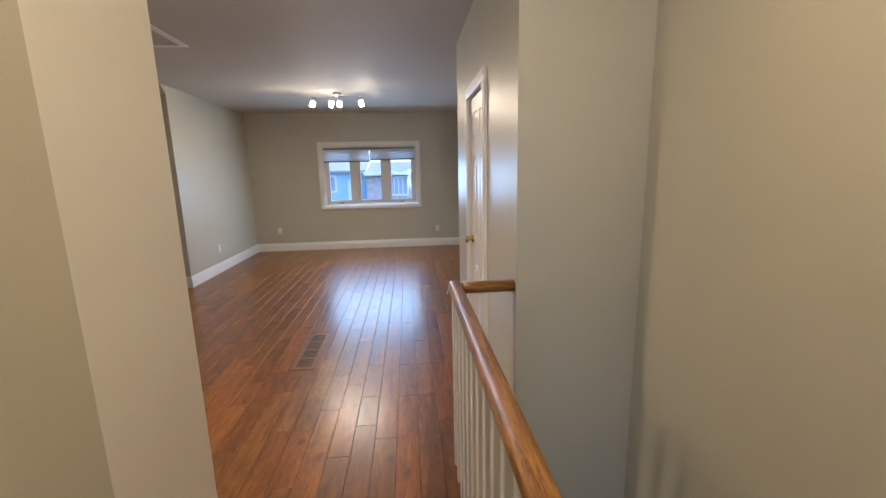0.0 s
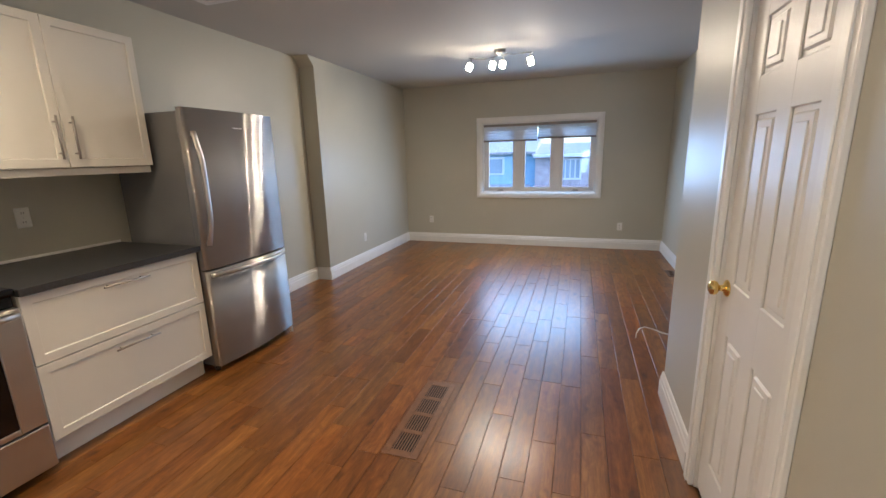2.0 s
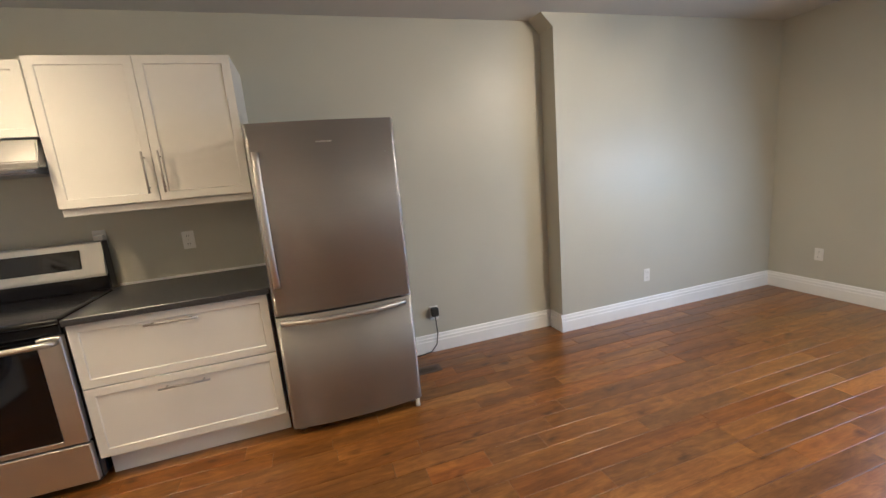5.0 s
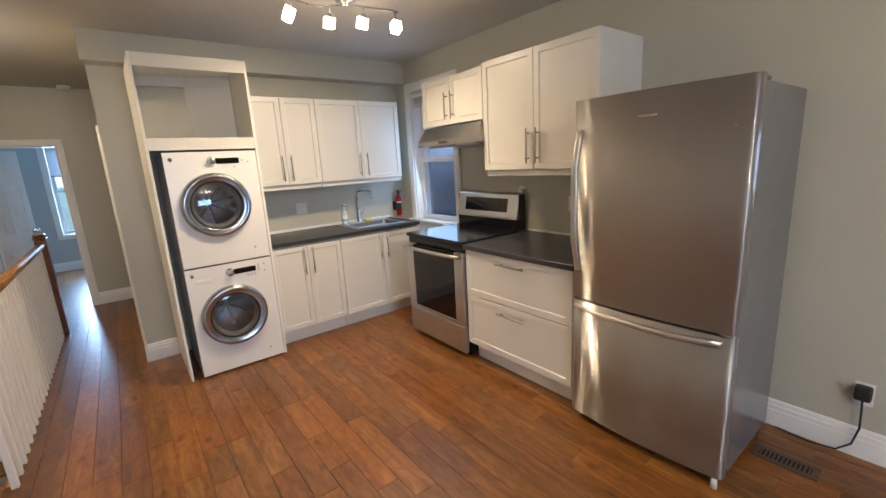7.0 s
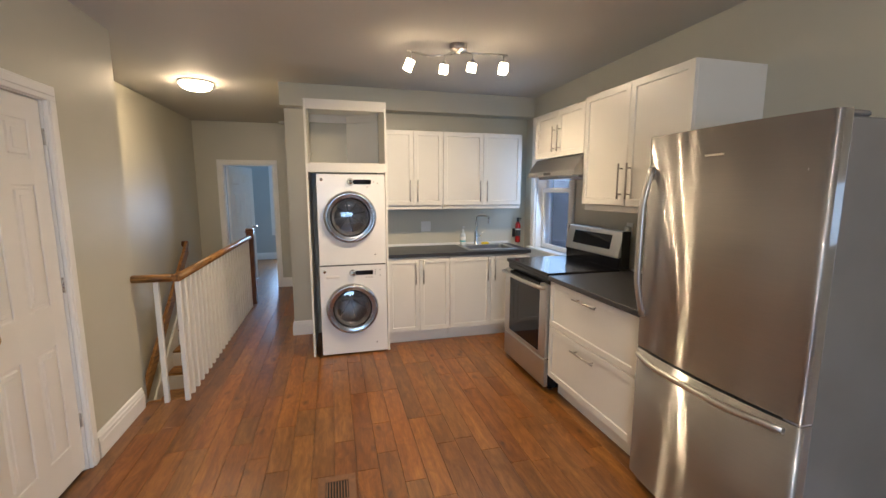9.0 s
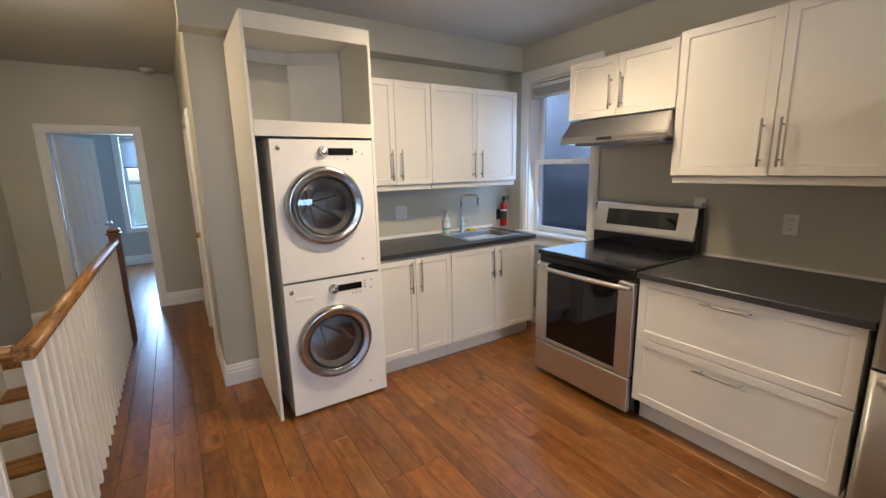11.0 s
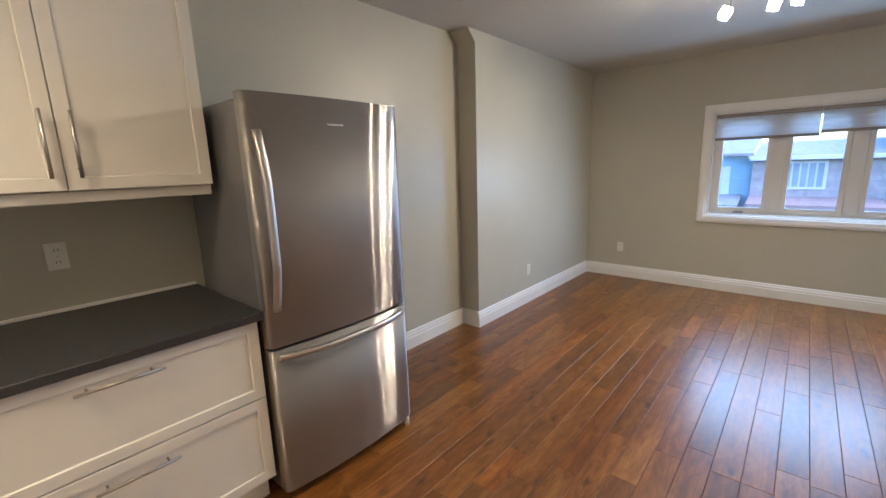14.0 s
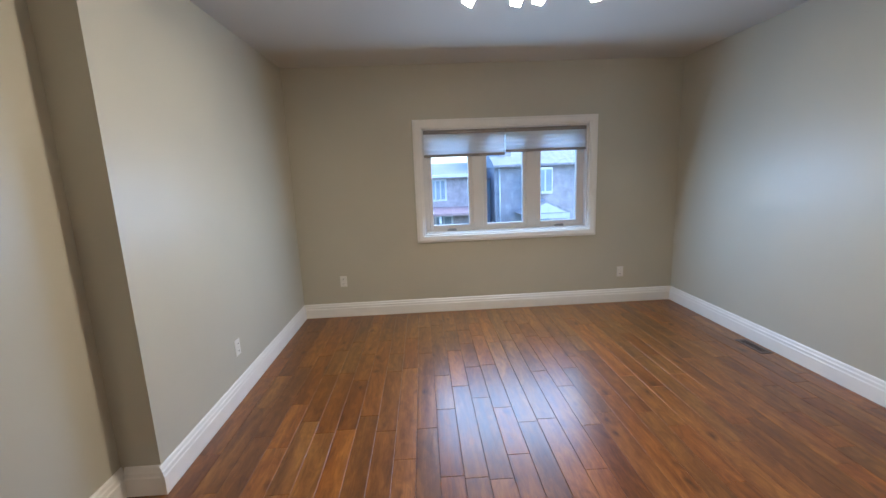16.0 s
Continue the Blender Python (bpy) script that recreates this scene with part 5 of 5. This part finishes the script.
def bow_handle(a, b, upright):
    """A flat bar bowed away from its door between two mounts; ease is how far it stands off."""
    n, w, th = 18, 0.017, 0.010
    bm = bmesh.new()
    rings = []
    for k in range(n + 1):
        u = k / n
        off = -0.060 - 0.052 * min(1.0, math.sin(math.pi * u) * 1.15 + 0.18)
        ring = []
        for e, d in ((-w, 0.3), (-w * 0.7, 0.9), (0.0, 1.0), (w * 0.7, 0.9), (w, 0.3), (w, -0.6), (-w, -0.6)):
            y = off - d * th
            p = (a[0] + e, y, a[1] + (b[1] - a[1]) * u) if upright else (a[0] + (b[0] - a[0]) * u, y - 0.016 * math.sin(math.pi * u), a[1] + e * 0.75)
            ring.append(bm.verts.new(p))
        rings.append(ring)
    for q, p in zip(rings, rings[1:]):
        for k in range(7):
            bm.faces.new((q[k], q[(k + 1) % 7], p[(k + 1) % 7], p[k])).smooth = True
    bm.faces.new(rings[0]), bm.faces.new(rings[-1])
    for q, sg in ((a, 1), (b, -1)):
        if upright:
            box(bm, q[0] - 0.013, -0.072, q[1] + min(0, 0.03 * sg), q[0] + 0.013, -0.045, q[1] + max(0, 0.03 * sg), bevel=0.003)
        else:
            box(bm, q[0] + min(0, 0.03 * sg), -0.078, q[1] - 0.010, q[0] + max(0, 0.03 * sg), -0.045, q[1] + 0.010, bevel=0.003)
    bmesh.ops.recalc_face_normals(bm, faces=bm.faces)
    return bm


part("body", bx(0.004, 0.0, 0.045, FW - 0.004, 0.60, 1.760, bevel=0.006), FRSIDE, fr, "dark grey textured cabinet")
ud = part("freezer_drawer", bowed_door(0.055, 0.738), STEEL, fr)
dd = part("door", bowed_door(0.750, 1.782), STEEL, fr)
part("handle", bow_handle((0.042, 0.912), (0.042, 1.640), True), HANDLEF, dd, "long bowed flat steel handle")
part("handle", bow_handle((0.028, 0.708), (0.742, 0.708), False), HANDLEF, ud, "long bowed flat steel handle")
part("screw_cover", rod(bmesh.new(), (0.715, -0.062, 1.60), (0.715, -0.0635, 1.60), 0.005, seg=10), GREYP, dd)
part("badge", bx(0.345, -0.0855, 1.668, 0.43, -0.080, 1.676), NICKEL, dd, "small maker's badge, unreadable")
part("hinge_cover", bx(FW - 0.12, -0.04, 1.760, FW - 0.01, 0.10, 1.782, bevel=0.008), FRSIDE, fr)
part("hinge_cover", bx(FW - 0.06, -0.05, 0.739, FW - 0.006, 0.03, 0.749), GREYP, fr)
for x in (0.05, FW - 0.05):
    part("foot", rod(bmesh.new(), (x, 0.03, 0), (x, 0.03, 0.05), 0.022), BLACKP, fr)
    part("foot", rod(bmesh.new(), (x, 0.58, 0), (x, 0.58, 0.05), 0.022), BLACKP, fr)
part("front_foot", rod(bmesh.new(), (FW - 0.03, -0.045, 0), (FW - 0.03, -0.045, 0.056), 0.016, 0.012), WHITEP, fr, "pale levelling foot")
part("toe_grille", bx(0.02, 0.02, 0.02, FW - 0.02, 0.04, 0.045), BLACKP, fr)

# range: local x goes north
so = thing("stove", pose(-2.505, 1.638, 0, 0, 0, 90), "stainless steel electric range with black glass top", "stove")
SW = 0.754
part("body", bx(0.004, 0.012, 0.03, SW - 0.004, 0.675, 0.895, bevel=0.003), BLACKE, so)
bm = bx(0.0, -0.02, 0.897, SW, 0.60, 0.930, bevel=0.010, seg=2)
part("cooktop", bm, COOKG, so, "black ceramic glass cooktop")
part("vent_strip", bx(0.01, 0.0, 0.845, SW - 0.01, 0.011, 0.894, bevel=0.003), BLACKE, so)
od = part("oven_door", bx(0.004, -0.028, 0.272, 0.105, 0.010, 0.842, bevel=0.004), STEELV, so)
part("door_stile", bx(SW - 0.105, -0.028, 0.272, SW - 0.004, 0.010, 0.842, bevel=0.004), STEELV, od)
part("door_rail", bx(0.1055, -0.0275, 0.272, SW - 0.1055, 0.010, 0.300, bevel=0.002), STEELV, od)
part("window", bx(0.1055, -0.026, 0.3005, SW - 0.1055, 0.009, 0.838, bevel=0.002), BLACKG, od, "black oven window glass")
pts = [(0.03, -0.03, 0.815)] + [(0.03 + (SW - 0.06) * k / 10, -0.058 - 0.022 * math.sin(math.pi * k / 10), 0.818) for k in range(11)] + [(SW - 0.03, -0.03, 0.815)]
part("handle", tube(bmesh.new(), pts, 0.015, 12), STEELV, od, "curved steel towel-bar handle")
part("storage_drawer", bx(0.004, -0.026, 0.045, SW - 0.004, 0.010, 0.262, bevel=0.006), STEELV, so)
part("backguard", bx(0.004, 0.585, 0.9305, SW - 0.004, 0.675, 1.025, bevel=0.004), BLACKE, so)
bm = bmesh.new()
prof = ((0.575, 1.015), (0.575, 1.03), (0.612, 1.218), (0.622, 1.226), (0.660, 1.226), (0.660, 1.015))
a = [bm.verts.new((0.006, y, z)) for y, z in prof]
b = [bm.verts.new((SW - 0.006, y, z)) for y, z in prof]
for i in range(6):
    j = (i + 1) % 6
    bm.faces.new((a[i], a[j], b[j], b[i]))
bm.faces.new(a), bm.faces.new(b)
bmesh.ops.recalc_face_normals(bm, faces=bm.faces)
cp = part("control_panel", bm, STEELV, so)
dsp = part("display", bx(-0.26, -0.004, -0.058, 0.26, 0.002, 0.058, bevel=0.003), BLACKG, cp, "black touch control display")
dsp.matrix_basis = pose(SW / 2 - 0.005, 0.5935, 1.128, -11.2)
for x in (0.0, SW - 0.006):
    part("end_cap", bx(x, 0.60, 0.9305, x + 0.0058, 0.676, 1.222, bevel=0.002), BLACKP, so)
for x in (0.05, SW - 0.05):
    for y in (0.06, 0.62):
        part("foot", rod(bmesh.new(), (x, y, 0), (x, y, 0.035), 0.018), BLACKP, so)

# range hood
hd = thing("range_hood", pose(-2.665, 1.652, 0, 0, 0, 90), "stainless steel under-cabinet range hood", "range hood")
HWD = 0.742
bm = bmesh.new()
prof = ((0.0, 1.650), (0.0, 1.682), (0.075, 1.795), (0.53, 1.800), (0.53, 1.634), (0.40, 1.626))
ins = (0.0, 0.0, 0.02, 0.02, 0.0, 0.0)
a = [bm.verts.new((o, y, z)) for (y, z), o in zip(prof, ins)]
b = [bm.verts.new((HWD - o, y, z)) for (y, z), o in zip(prof, ins)]
for i in range(6):
    j = (i + 1) % 6
    bm.faces.new((a[i], a[j], b[j], b[i]))
bm.faces.new(a), bm.faces.new(b)
bmesh.ops.recalc_face_normals(bm, faces=bm.faces)
bmesh.ops.bevel(bm, geom=[e for e in bm.edges], offset=0.006, segments=2, affect="EDGES")
part("shell", bm, HOODM, hd)
part("switch_panel", bx(0.29, -0.003, 1.657, 0.40, 0.004, 1.676, bevel=0.002), BLACKP, hd, "black switch strip")
part("light_cover", bx(HWD - 0.26, 0.02, 1.637, HWD - 0.06, 0.075, 1.6495, bevel=0.003), WHITEP, hd, "white lamp cover")
part("front_lip", bx(0.004, -0.006, 1.643, HWD - 0.004, 0.0, 1.656, bevel=0.002), HOODM, hd)
part("filter", bx(0.06, 0.08, 1.627, HWD - 0.06, 0.36, 1.646), GREYP, hd, "grey mesh grease filter")


# ---- lamps ----
def track_light(m, bulbs, label, lens, recess):
    """A spot bar: bulbs are (x, y, tilt) along a wavy bar under a canopy; z = 0 is the ceiling."""
    t = thing("track_light", m, label, "ceiling light", "spot bars")
    part("canopy", lathe(bmesh.new(), ((0, 0), (0.062, 0), (0.062, -0.034), (0.054, -0.042), (0.02, -0.046), (0.016, -0.062), (0, -0.062)), seg=28), NICKEL, t)
    xs = [b[0] for b in bulbs]
    x0, x1 = min(xs) - 0.03, max(xs) + 0.03
    pts = [(x0 + (x1 - x0) * k / 14, 0.045 * math.sin(2 * math.pi * k / 14), -0.062 + 0.006 * math.cos(2 * math.pi * k / 7)) for k in range(15)]
    part("bar", tube(bmesh.new(), pts, 0.007, 8), NICKEL, t, "wavy satin nickel bar")
    for x, tx, ty in bulbs:
        k = (x - x0) / (x1 - x0)
        y = 0.045 * math.sin(2 * math.pi * k)
        bm = rod(bmesh.new(), (x, y, -0.062), (x, y, -0.105), 0.005)
        s = part("spot", bm, NICKEL, t)
        mm = Matrix.Translation((x, y, -0.105)) @ Euler((radians(tx), radians(ty), 0)).to_matrix().to_4x4()
        bm = lathe(bmesh.new(), ((0, 0.002), (0.014, 0.0), (0.018, -0.012), (0.018, -0.022)), mm, 16)
        part("socket", bm, NICKEL, s)
        bm = bmesh.new()
        for a0, b0, a1, b1 in ((-0.029, -0.029, -0.025, 0.029), (0.025, -0.029, 0.029, 0.029), (-0.025, -0.029, 0.025, -0.025), (-0.025, 0.025, 0.025, 0.029)):
            box(bm, a0, b0, -0.084, a1, b1, -0.024, bevel=0.0015)
        box(bm, -0.025, -0.025, -0.080 + recess, 0.025, 0.025, -0.024)
        bmesh.ops.transform(bm, matrix=mm, verts=bm.verts)
        part("shade", bm, BULBG if lens is LENSG else BULBK, s, "lit frosted glass cube shade")
        bm = box(bmesh.new(), -0.032, -0.032, -0.0235, 0.032, 0.032, -0.0195, bevel=0.001)
        bmesh.ops.transform(bm, matrix=mm, verts=bm.verts)
        part("cap", bm, NICKEL, s)
        bm = lathe(bmesh.new(), ((0, -0.0825 + recess), (0.021, -0.0825 + recess), (0.023, -0.0802 + recess)), mm, 16)
        part("lamp", bm, lens, s, "lit lamp face")


track_light(pose(-1.03, 6.12, H), ((-0.32, -20, 28), (-0.075, -26, 14), (0.04, -8, 12), (0.32, -28, -14)), "lit four-spot nickel bar on the front room ceiling", LENSG, -0.002)
track_light(pose(-1.882, 2.085, H, 0, 0, -7), ((-0.33, 14, -6), (-0.10, -16, -8), (0.095, -12, -6), (0.335, 18, -22)), "lit four-spot nickel bar on the kitchen ceiling", LENSK, 0.007)

fl = thing("flush_light", pose(0.235, 0.50, H), "lit round opal glass flush light in the hall", "ceiling light")
part("pan", lathe(bmesh.new(), ((0, 0), (0.150, 0), (0.150, -0.016), (0.142, -0.022), (0, -0.022)), seg=36), WHITEP, fl)
part("shade", lathe(bmesh.new(), ((0.140, -0.0225), (0.136, -0.040), (0.115, -0.062), (0.075, -0.078), (0.03, -0.085), (0, -0.086)), seg=36), DOMEG, fl, "lit opal glass bowl")
part("finial", lathe(bmesh.new(), ((0.006, -0.0855), (0.008, -0.094), (0, -0.098)), seg=12), NICKEL, fl)
sd = thing("smoke_detector", pose(-0.30, -1.74, H), "round white smoke detector on the hall ceiling", "smoke detector")
part("case", lathe(bmesh.new(), ((0, 0), (0.060, 0), (0.060, -0.014), (0.050, -0.030), (0, -0.034)), seg=28), WHITEP, sd)


# ---- outlets, vents, cables ----
def outlet(m, label="white duplex wall outlet", plugged=False):
    o = thing("wall_outlet", m, label, "outlet", "wall outlets")
    part("plate", bx(-0.036, -0.006, -0.058, 0.036, 0, 0.058, bevel=0.003), WHITEP, o)
    for z in (-0.026, 0.026):
        s = part("socket", bx(-0.017, -0.0085, z - 0.015, 0.017, -0.0062, z + 0.015, bevel=0.001), WHITEP, o)
        for x in (-0.006, 0.006):
            part("slot", bx(x - 0.0012, -0.0092, z - 0.004, x + 0.0012, -0.0086, z + 0.006), BLACKP, s)
    part("screw", rod(bmesh.new(), (0, -0.0075, 0), (0, -0.006, 0), 0.003, seg=8), NICKEL, o)
    return o


proto = outlet(pose(-2.57, 8.05, 0.39), "white duplex outlet low on the window wall")
copy_thing(proto, pose(0.46, 8.05, 0.345))
outlet(pose(-3.01, 6.46, 0.36, 0, 0, 90), "white duplex outlet low on the side wall")
outlet(pose(-3.2, 2.83, 1.16, 0, 0, 90), "white outlet above the dark countertop")
pl = thing("wall_plate", pose(-1.984, 0.53, 1.135, 0, 0, 180), "square white double switch plate by the sink", "switch plate")
part("plate", bx(-0.055, -0.006, -0.057, 0.055, 0, 0.057, bevel=0.003), WHITEP, pl)
for x in (-0.023, 0.023):
    part("rocker", bx(x - 0.016, -0.0095, -0.032, x + 0.016, -0.0062, 0.032, bevel=0.0015), WHITEP, pl)
outlet(pose(-3.2, 4.46, 0.33, 0, 0, 90), "white outlet beside the fridge with its plug in")
cp_ = thing("plug_adapter", pose(-3.2, 2.352, 1.228, 0, 0, 90), "small white plug on the wall behind the stove", "plug")
part("body", bx(-0.026, -0.034, -0.03, 0.026, -0.007, 0.03, bevel=0.006, seg=2), WHITEP, cp_)
part("plate", bx(-0.036, -0.0065, -0.058, 0.036, 0, 0.058, bevel=0.003), WHITEP, cp_)
outlet(pose(0.75, -4.9, 0.36, 0, 0, 180), "white outlet low on the bedroom wall")

pc = thing("power_cord", pose(-3.19, 4.46, 0.345), "large black plug and dark cord of the fridge", "power cord")
bm = bx(0.0, -0.031, -0.034, 0.05, 0.031, 0.038, bevel=0.012, seg=2)
part("plug", bm, BLACKP, pc)
pts = [(0.018, 0, -0.024), (0.022, 0.004, -0.08), (0.030, 0.008, -0.18), (0.036, -0.01, -0.27), (0.04, -0.06, -0.325), (0.04, -0.16, -0.339), (0.02, -0.30, -0.339)]
part("cord", tube(bmesh.new(), pts, 0.0045, 8), BLACKP, pc)

wc = thing("floor_cable", pose(0.5, 4.80, 0), "loose white cable lying on the plank floor", "cable")
pts = [(-0.17, -0.11, 0.006), (-0.165, -0.08, 0.035), (-0.14, -0.03, 0.055), (-0.09, 0.03, 0.05), (-0.03, 0.05, 0.03), (0.04, 0.035, 0.012), (0.12, 0.01, 0.006), (0.22, 0.0, 0.005), (0.34, 0.02, 0.005), (0.46, 0.06, 0.005), (0.528, 0.10, 0.005)]
part("cord", tube(bmesh.new(), pts, 0.0045, 8), WHITEP, wc)


def floor_register(m, w, l, cells, slats, plate, label, across=True, grille=BROWNV, mar=0.026, end=0.028):
    """A flush floor vent: a plate with slotted openings along y."""
    r = thing("floor_register", m, label, "floor vent", "floor vents")
    gap = 0.028
    step = (l - 2 * end + gap) / cells
    for x0, x1 in ((-w / 2, -w / 2 + mar), (w / 2 - mar, w / 2)):
        part("border", bx(x0, 0, 0, x1, l, 0.005, bevel=0.0015), plate, r)
    for i in range(cells + 1):
        y0 = 0 if i == 0 else end + i * step - gap
        y1 = l if i == cells else end + i * step
        part("crossbar", bx(-w / 2 + mar, y0, 0, w / 2 - mar, y1, 0.0048, bevel=0.001), plate, r)
    # no hollow here: a thin near-black sheet paints the shade under the slats
    part("duct", bx(-w / 2 + 0.004, 0.004, 0.0004, w / 2 - 0.004, l - 0.004, 0.0012), DUCT_SHADE, r, "thin dark sheet painting the shade below the slats")
    for i in range(cells):
        for k in range(slats):
            if across:
                y = end + i * step + (step - gap) * (k + 0.5) / slats
                part("slat", bx(-w / 2 + mar, y - 0.0035, 0.0008, w / 2 - mar, y + 0.0035, 0.004), grille, r)
            else:
                x = -w / 2 + mar + (w - 2 * mar) * (k + 0.5) / slats
                part("slat", bx(x - 0.0028, end + i * step, 0.0008, x + 0.0028, end + (i + 1) * step - gap, 0.004), grille, r)
    return r


floor_register(pose(-0.945, 2.940, 0.0), 0.192, 0.710, 4, 8, VENTW, "long wooden four-panel vent flush in the floor", across=False, grille=VENTW, mar=0.038, end=0.044)
floor_register(pose(0.955, 6.60, 0.0), 0.10, 0.28, 1, 14, BROWNV, "small brown vent in the floor by the wall")
floor_register(pose(-2.90, 4.13, 0.0), 0.11, 0.26, 1, 12, BROWNV, "small brown slatted plate on the floor beside the fridge")


# ---- floor planks, last ----
def plank_mesh(w, l, h=0.013, c=0.0013, d=0.0008):
    """A plank with worn, eased top edges, from its corner at the origin."""
    x, y = w - 0.0018, l - 0.0014
    vs = [(0, 0, -h), (x, 0, -h), (x, y, -h), (0, y, -h), (0, 0, -d), (x, 0, -d), (x, y, -d), (0, y, -d), (c, c, 0), (x - c, c, 0), (x - c, y - c, 0), (c, y - c, 0)]
    fs = [(8, 9, 10, 11), (4, 5, 9, 8), (5, 6, 10, 9), (6, 7, 11, 10), (7, 4, 8, 11), (0, 1, 5, 4), (1, 2, 6, 5), (2, 3, 7, 6), (3, 0, 4, 7)]
    return vs, fs


def mesh_of(w, l, cache={}):
    key = (round(w, 4), round(l, 4))
    if key not in cache:
        me = bpy.data.meshes.new("plank")
        me.from_pydata(*[plank_mesh(w, l)[0], [], plank_mesh(w, l)[1]])
        me.materials.append(FLOORW)
        cache[key] = me
    return cache[key]


rng = random.Random(7)
PW = 0.121
LENGTHS = (0.32, 0.45, 0.6, 0.75, 0.9, 1.05, 1.2)
made, rest_v, rest_f = 0, [], []


def lay(x, w, y0, y1):
    """One row of planks from y0 to y1."""
    global made
    y = y0
    l = rng.choice(LENGTHS[:6])
    while y < y1 - 0.01:
        if y1 - (y + l) < 0.25:
            l = y1 - y
        if made < 300 and y + l > 0.3:
            o = new("plank", mesh_of(w, l))
            o.parent = floor
            o.location = (x, y, 0)
            made += 1
        else:
            vs, fs = plank_mesh(w, l)
            n = len(rest_v)
            rest_v.extend((a + x, b + y, c) for a, b, c in vs)
            rest_f.extend(tuple(i + n for i in f) for f in fs)
        y += l
        l = rng.choice(LENGTHS)


x = -3.2
while x < 1.045:
    w = 0.0905 if x == -3.2 else min(PW, 1.05 - x)
    xm = x + w / 2
    if xm < -0.60:
        lay(x, w, 0.53, 8.05 if x + w > -2.99 else 5.555)
    elif xm < 0.12:
        lay(x, w, -2.17, 8.05)
    elif xm < 0.385:
        lay(x, w, 1.775, 8.05)
        lay(x, w, -2.17, -0.885)
    else:
        lay(x, w, 3.88, 8.05)
        lay(x, w, -2.17, -0.885)
    x += w
# the bedroom's floor
x = -1.6
while x < 1.69:
    w = min(PW, 1.7 - x)
    y, l = -4.9, rng.choice(LENGTHS)
    while y < -2.18:
        l = min(l, -2.171 - y)
        vs, fs = plank_mesh(w, l)
        n = len(rest_v)
        rest_v.extend((a + x, b + y, c) for a, b, c in vs)
        rest_f.extend(tuple(i + n for i in f) for f in fs)
        y += l
        l = rng.choice(LENGTHS)
    x += w
me = bpy.data.meshes.new("planks")
me.from_pydata(rest_v, [], rest_f)
me.materials.append(FLOORI)
rest = new("planks", me)
rest.parent = floor
tagged(rest, "acacia planks of the hall, bedroom and far edge", kind="stuff")
structure("floor_bedroom", bx(-1.7, -5.05, -0.26, 1.8, -2.171, -0.014), BROWNV, "plank floor of the bedroom", "floor")
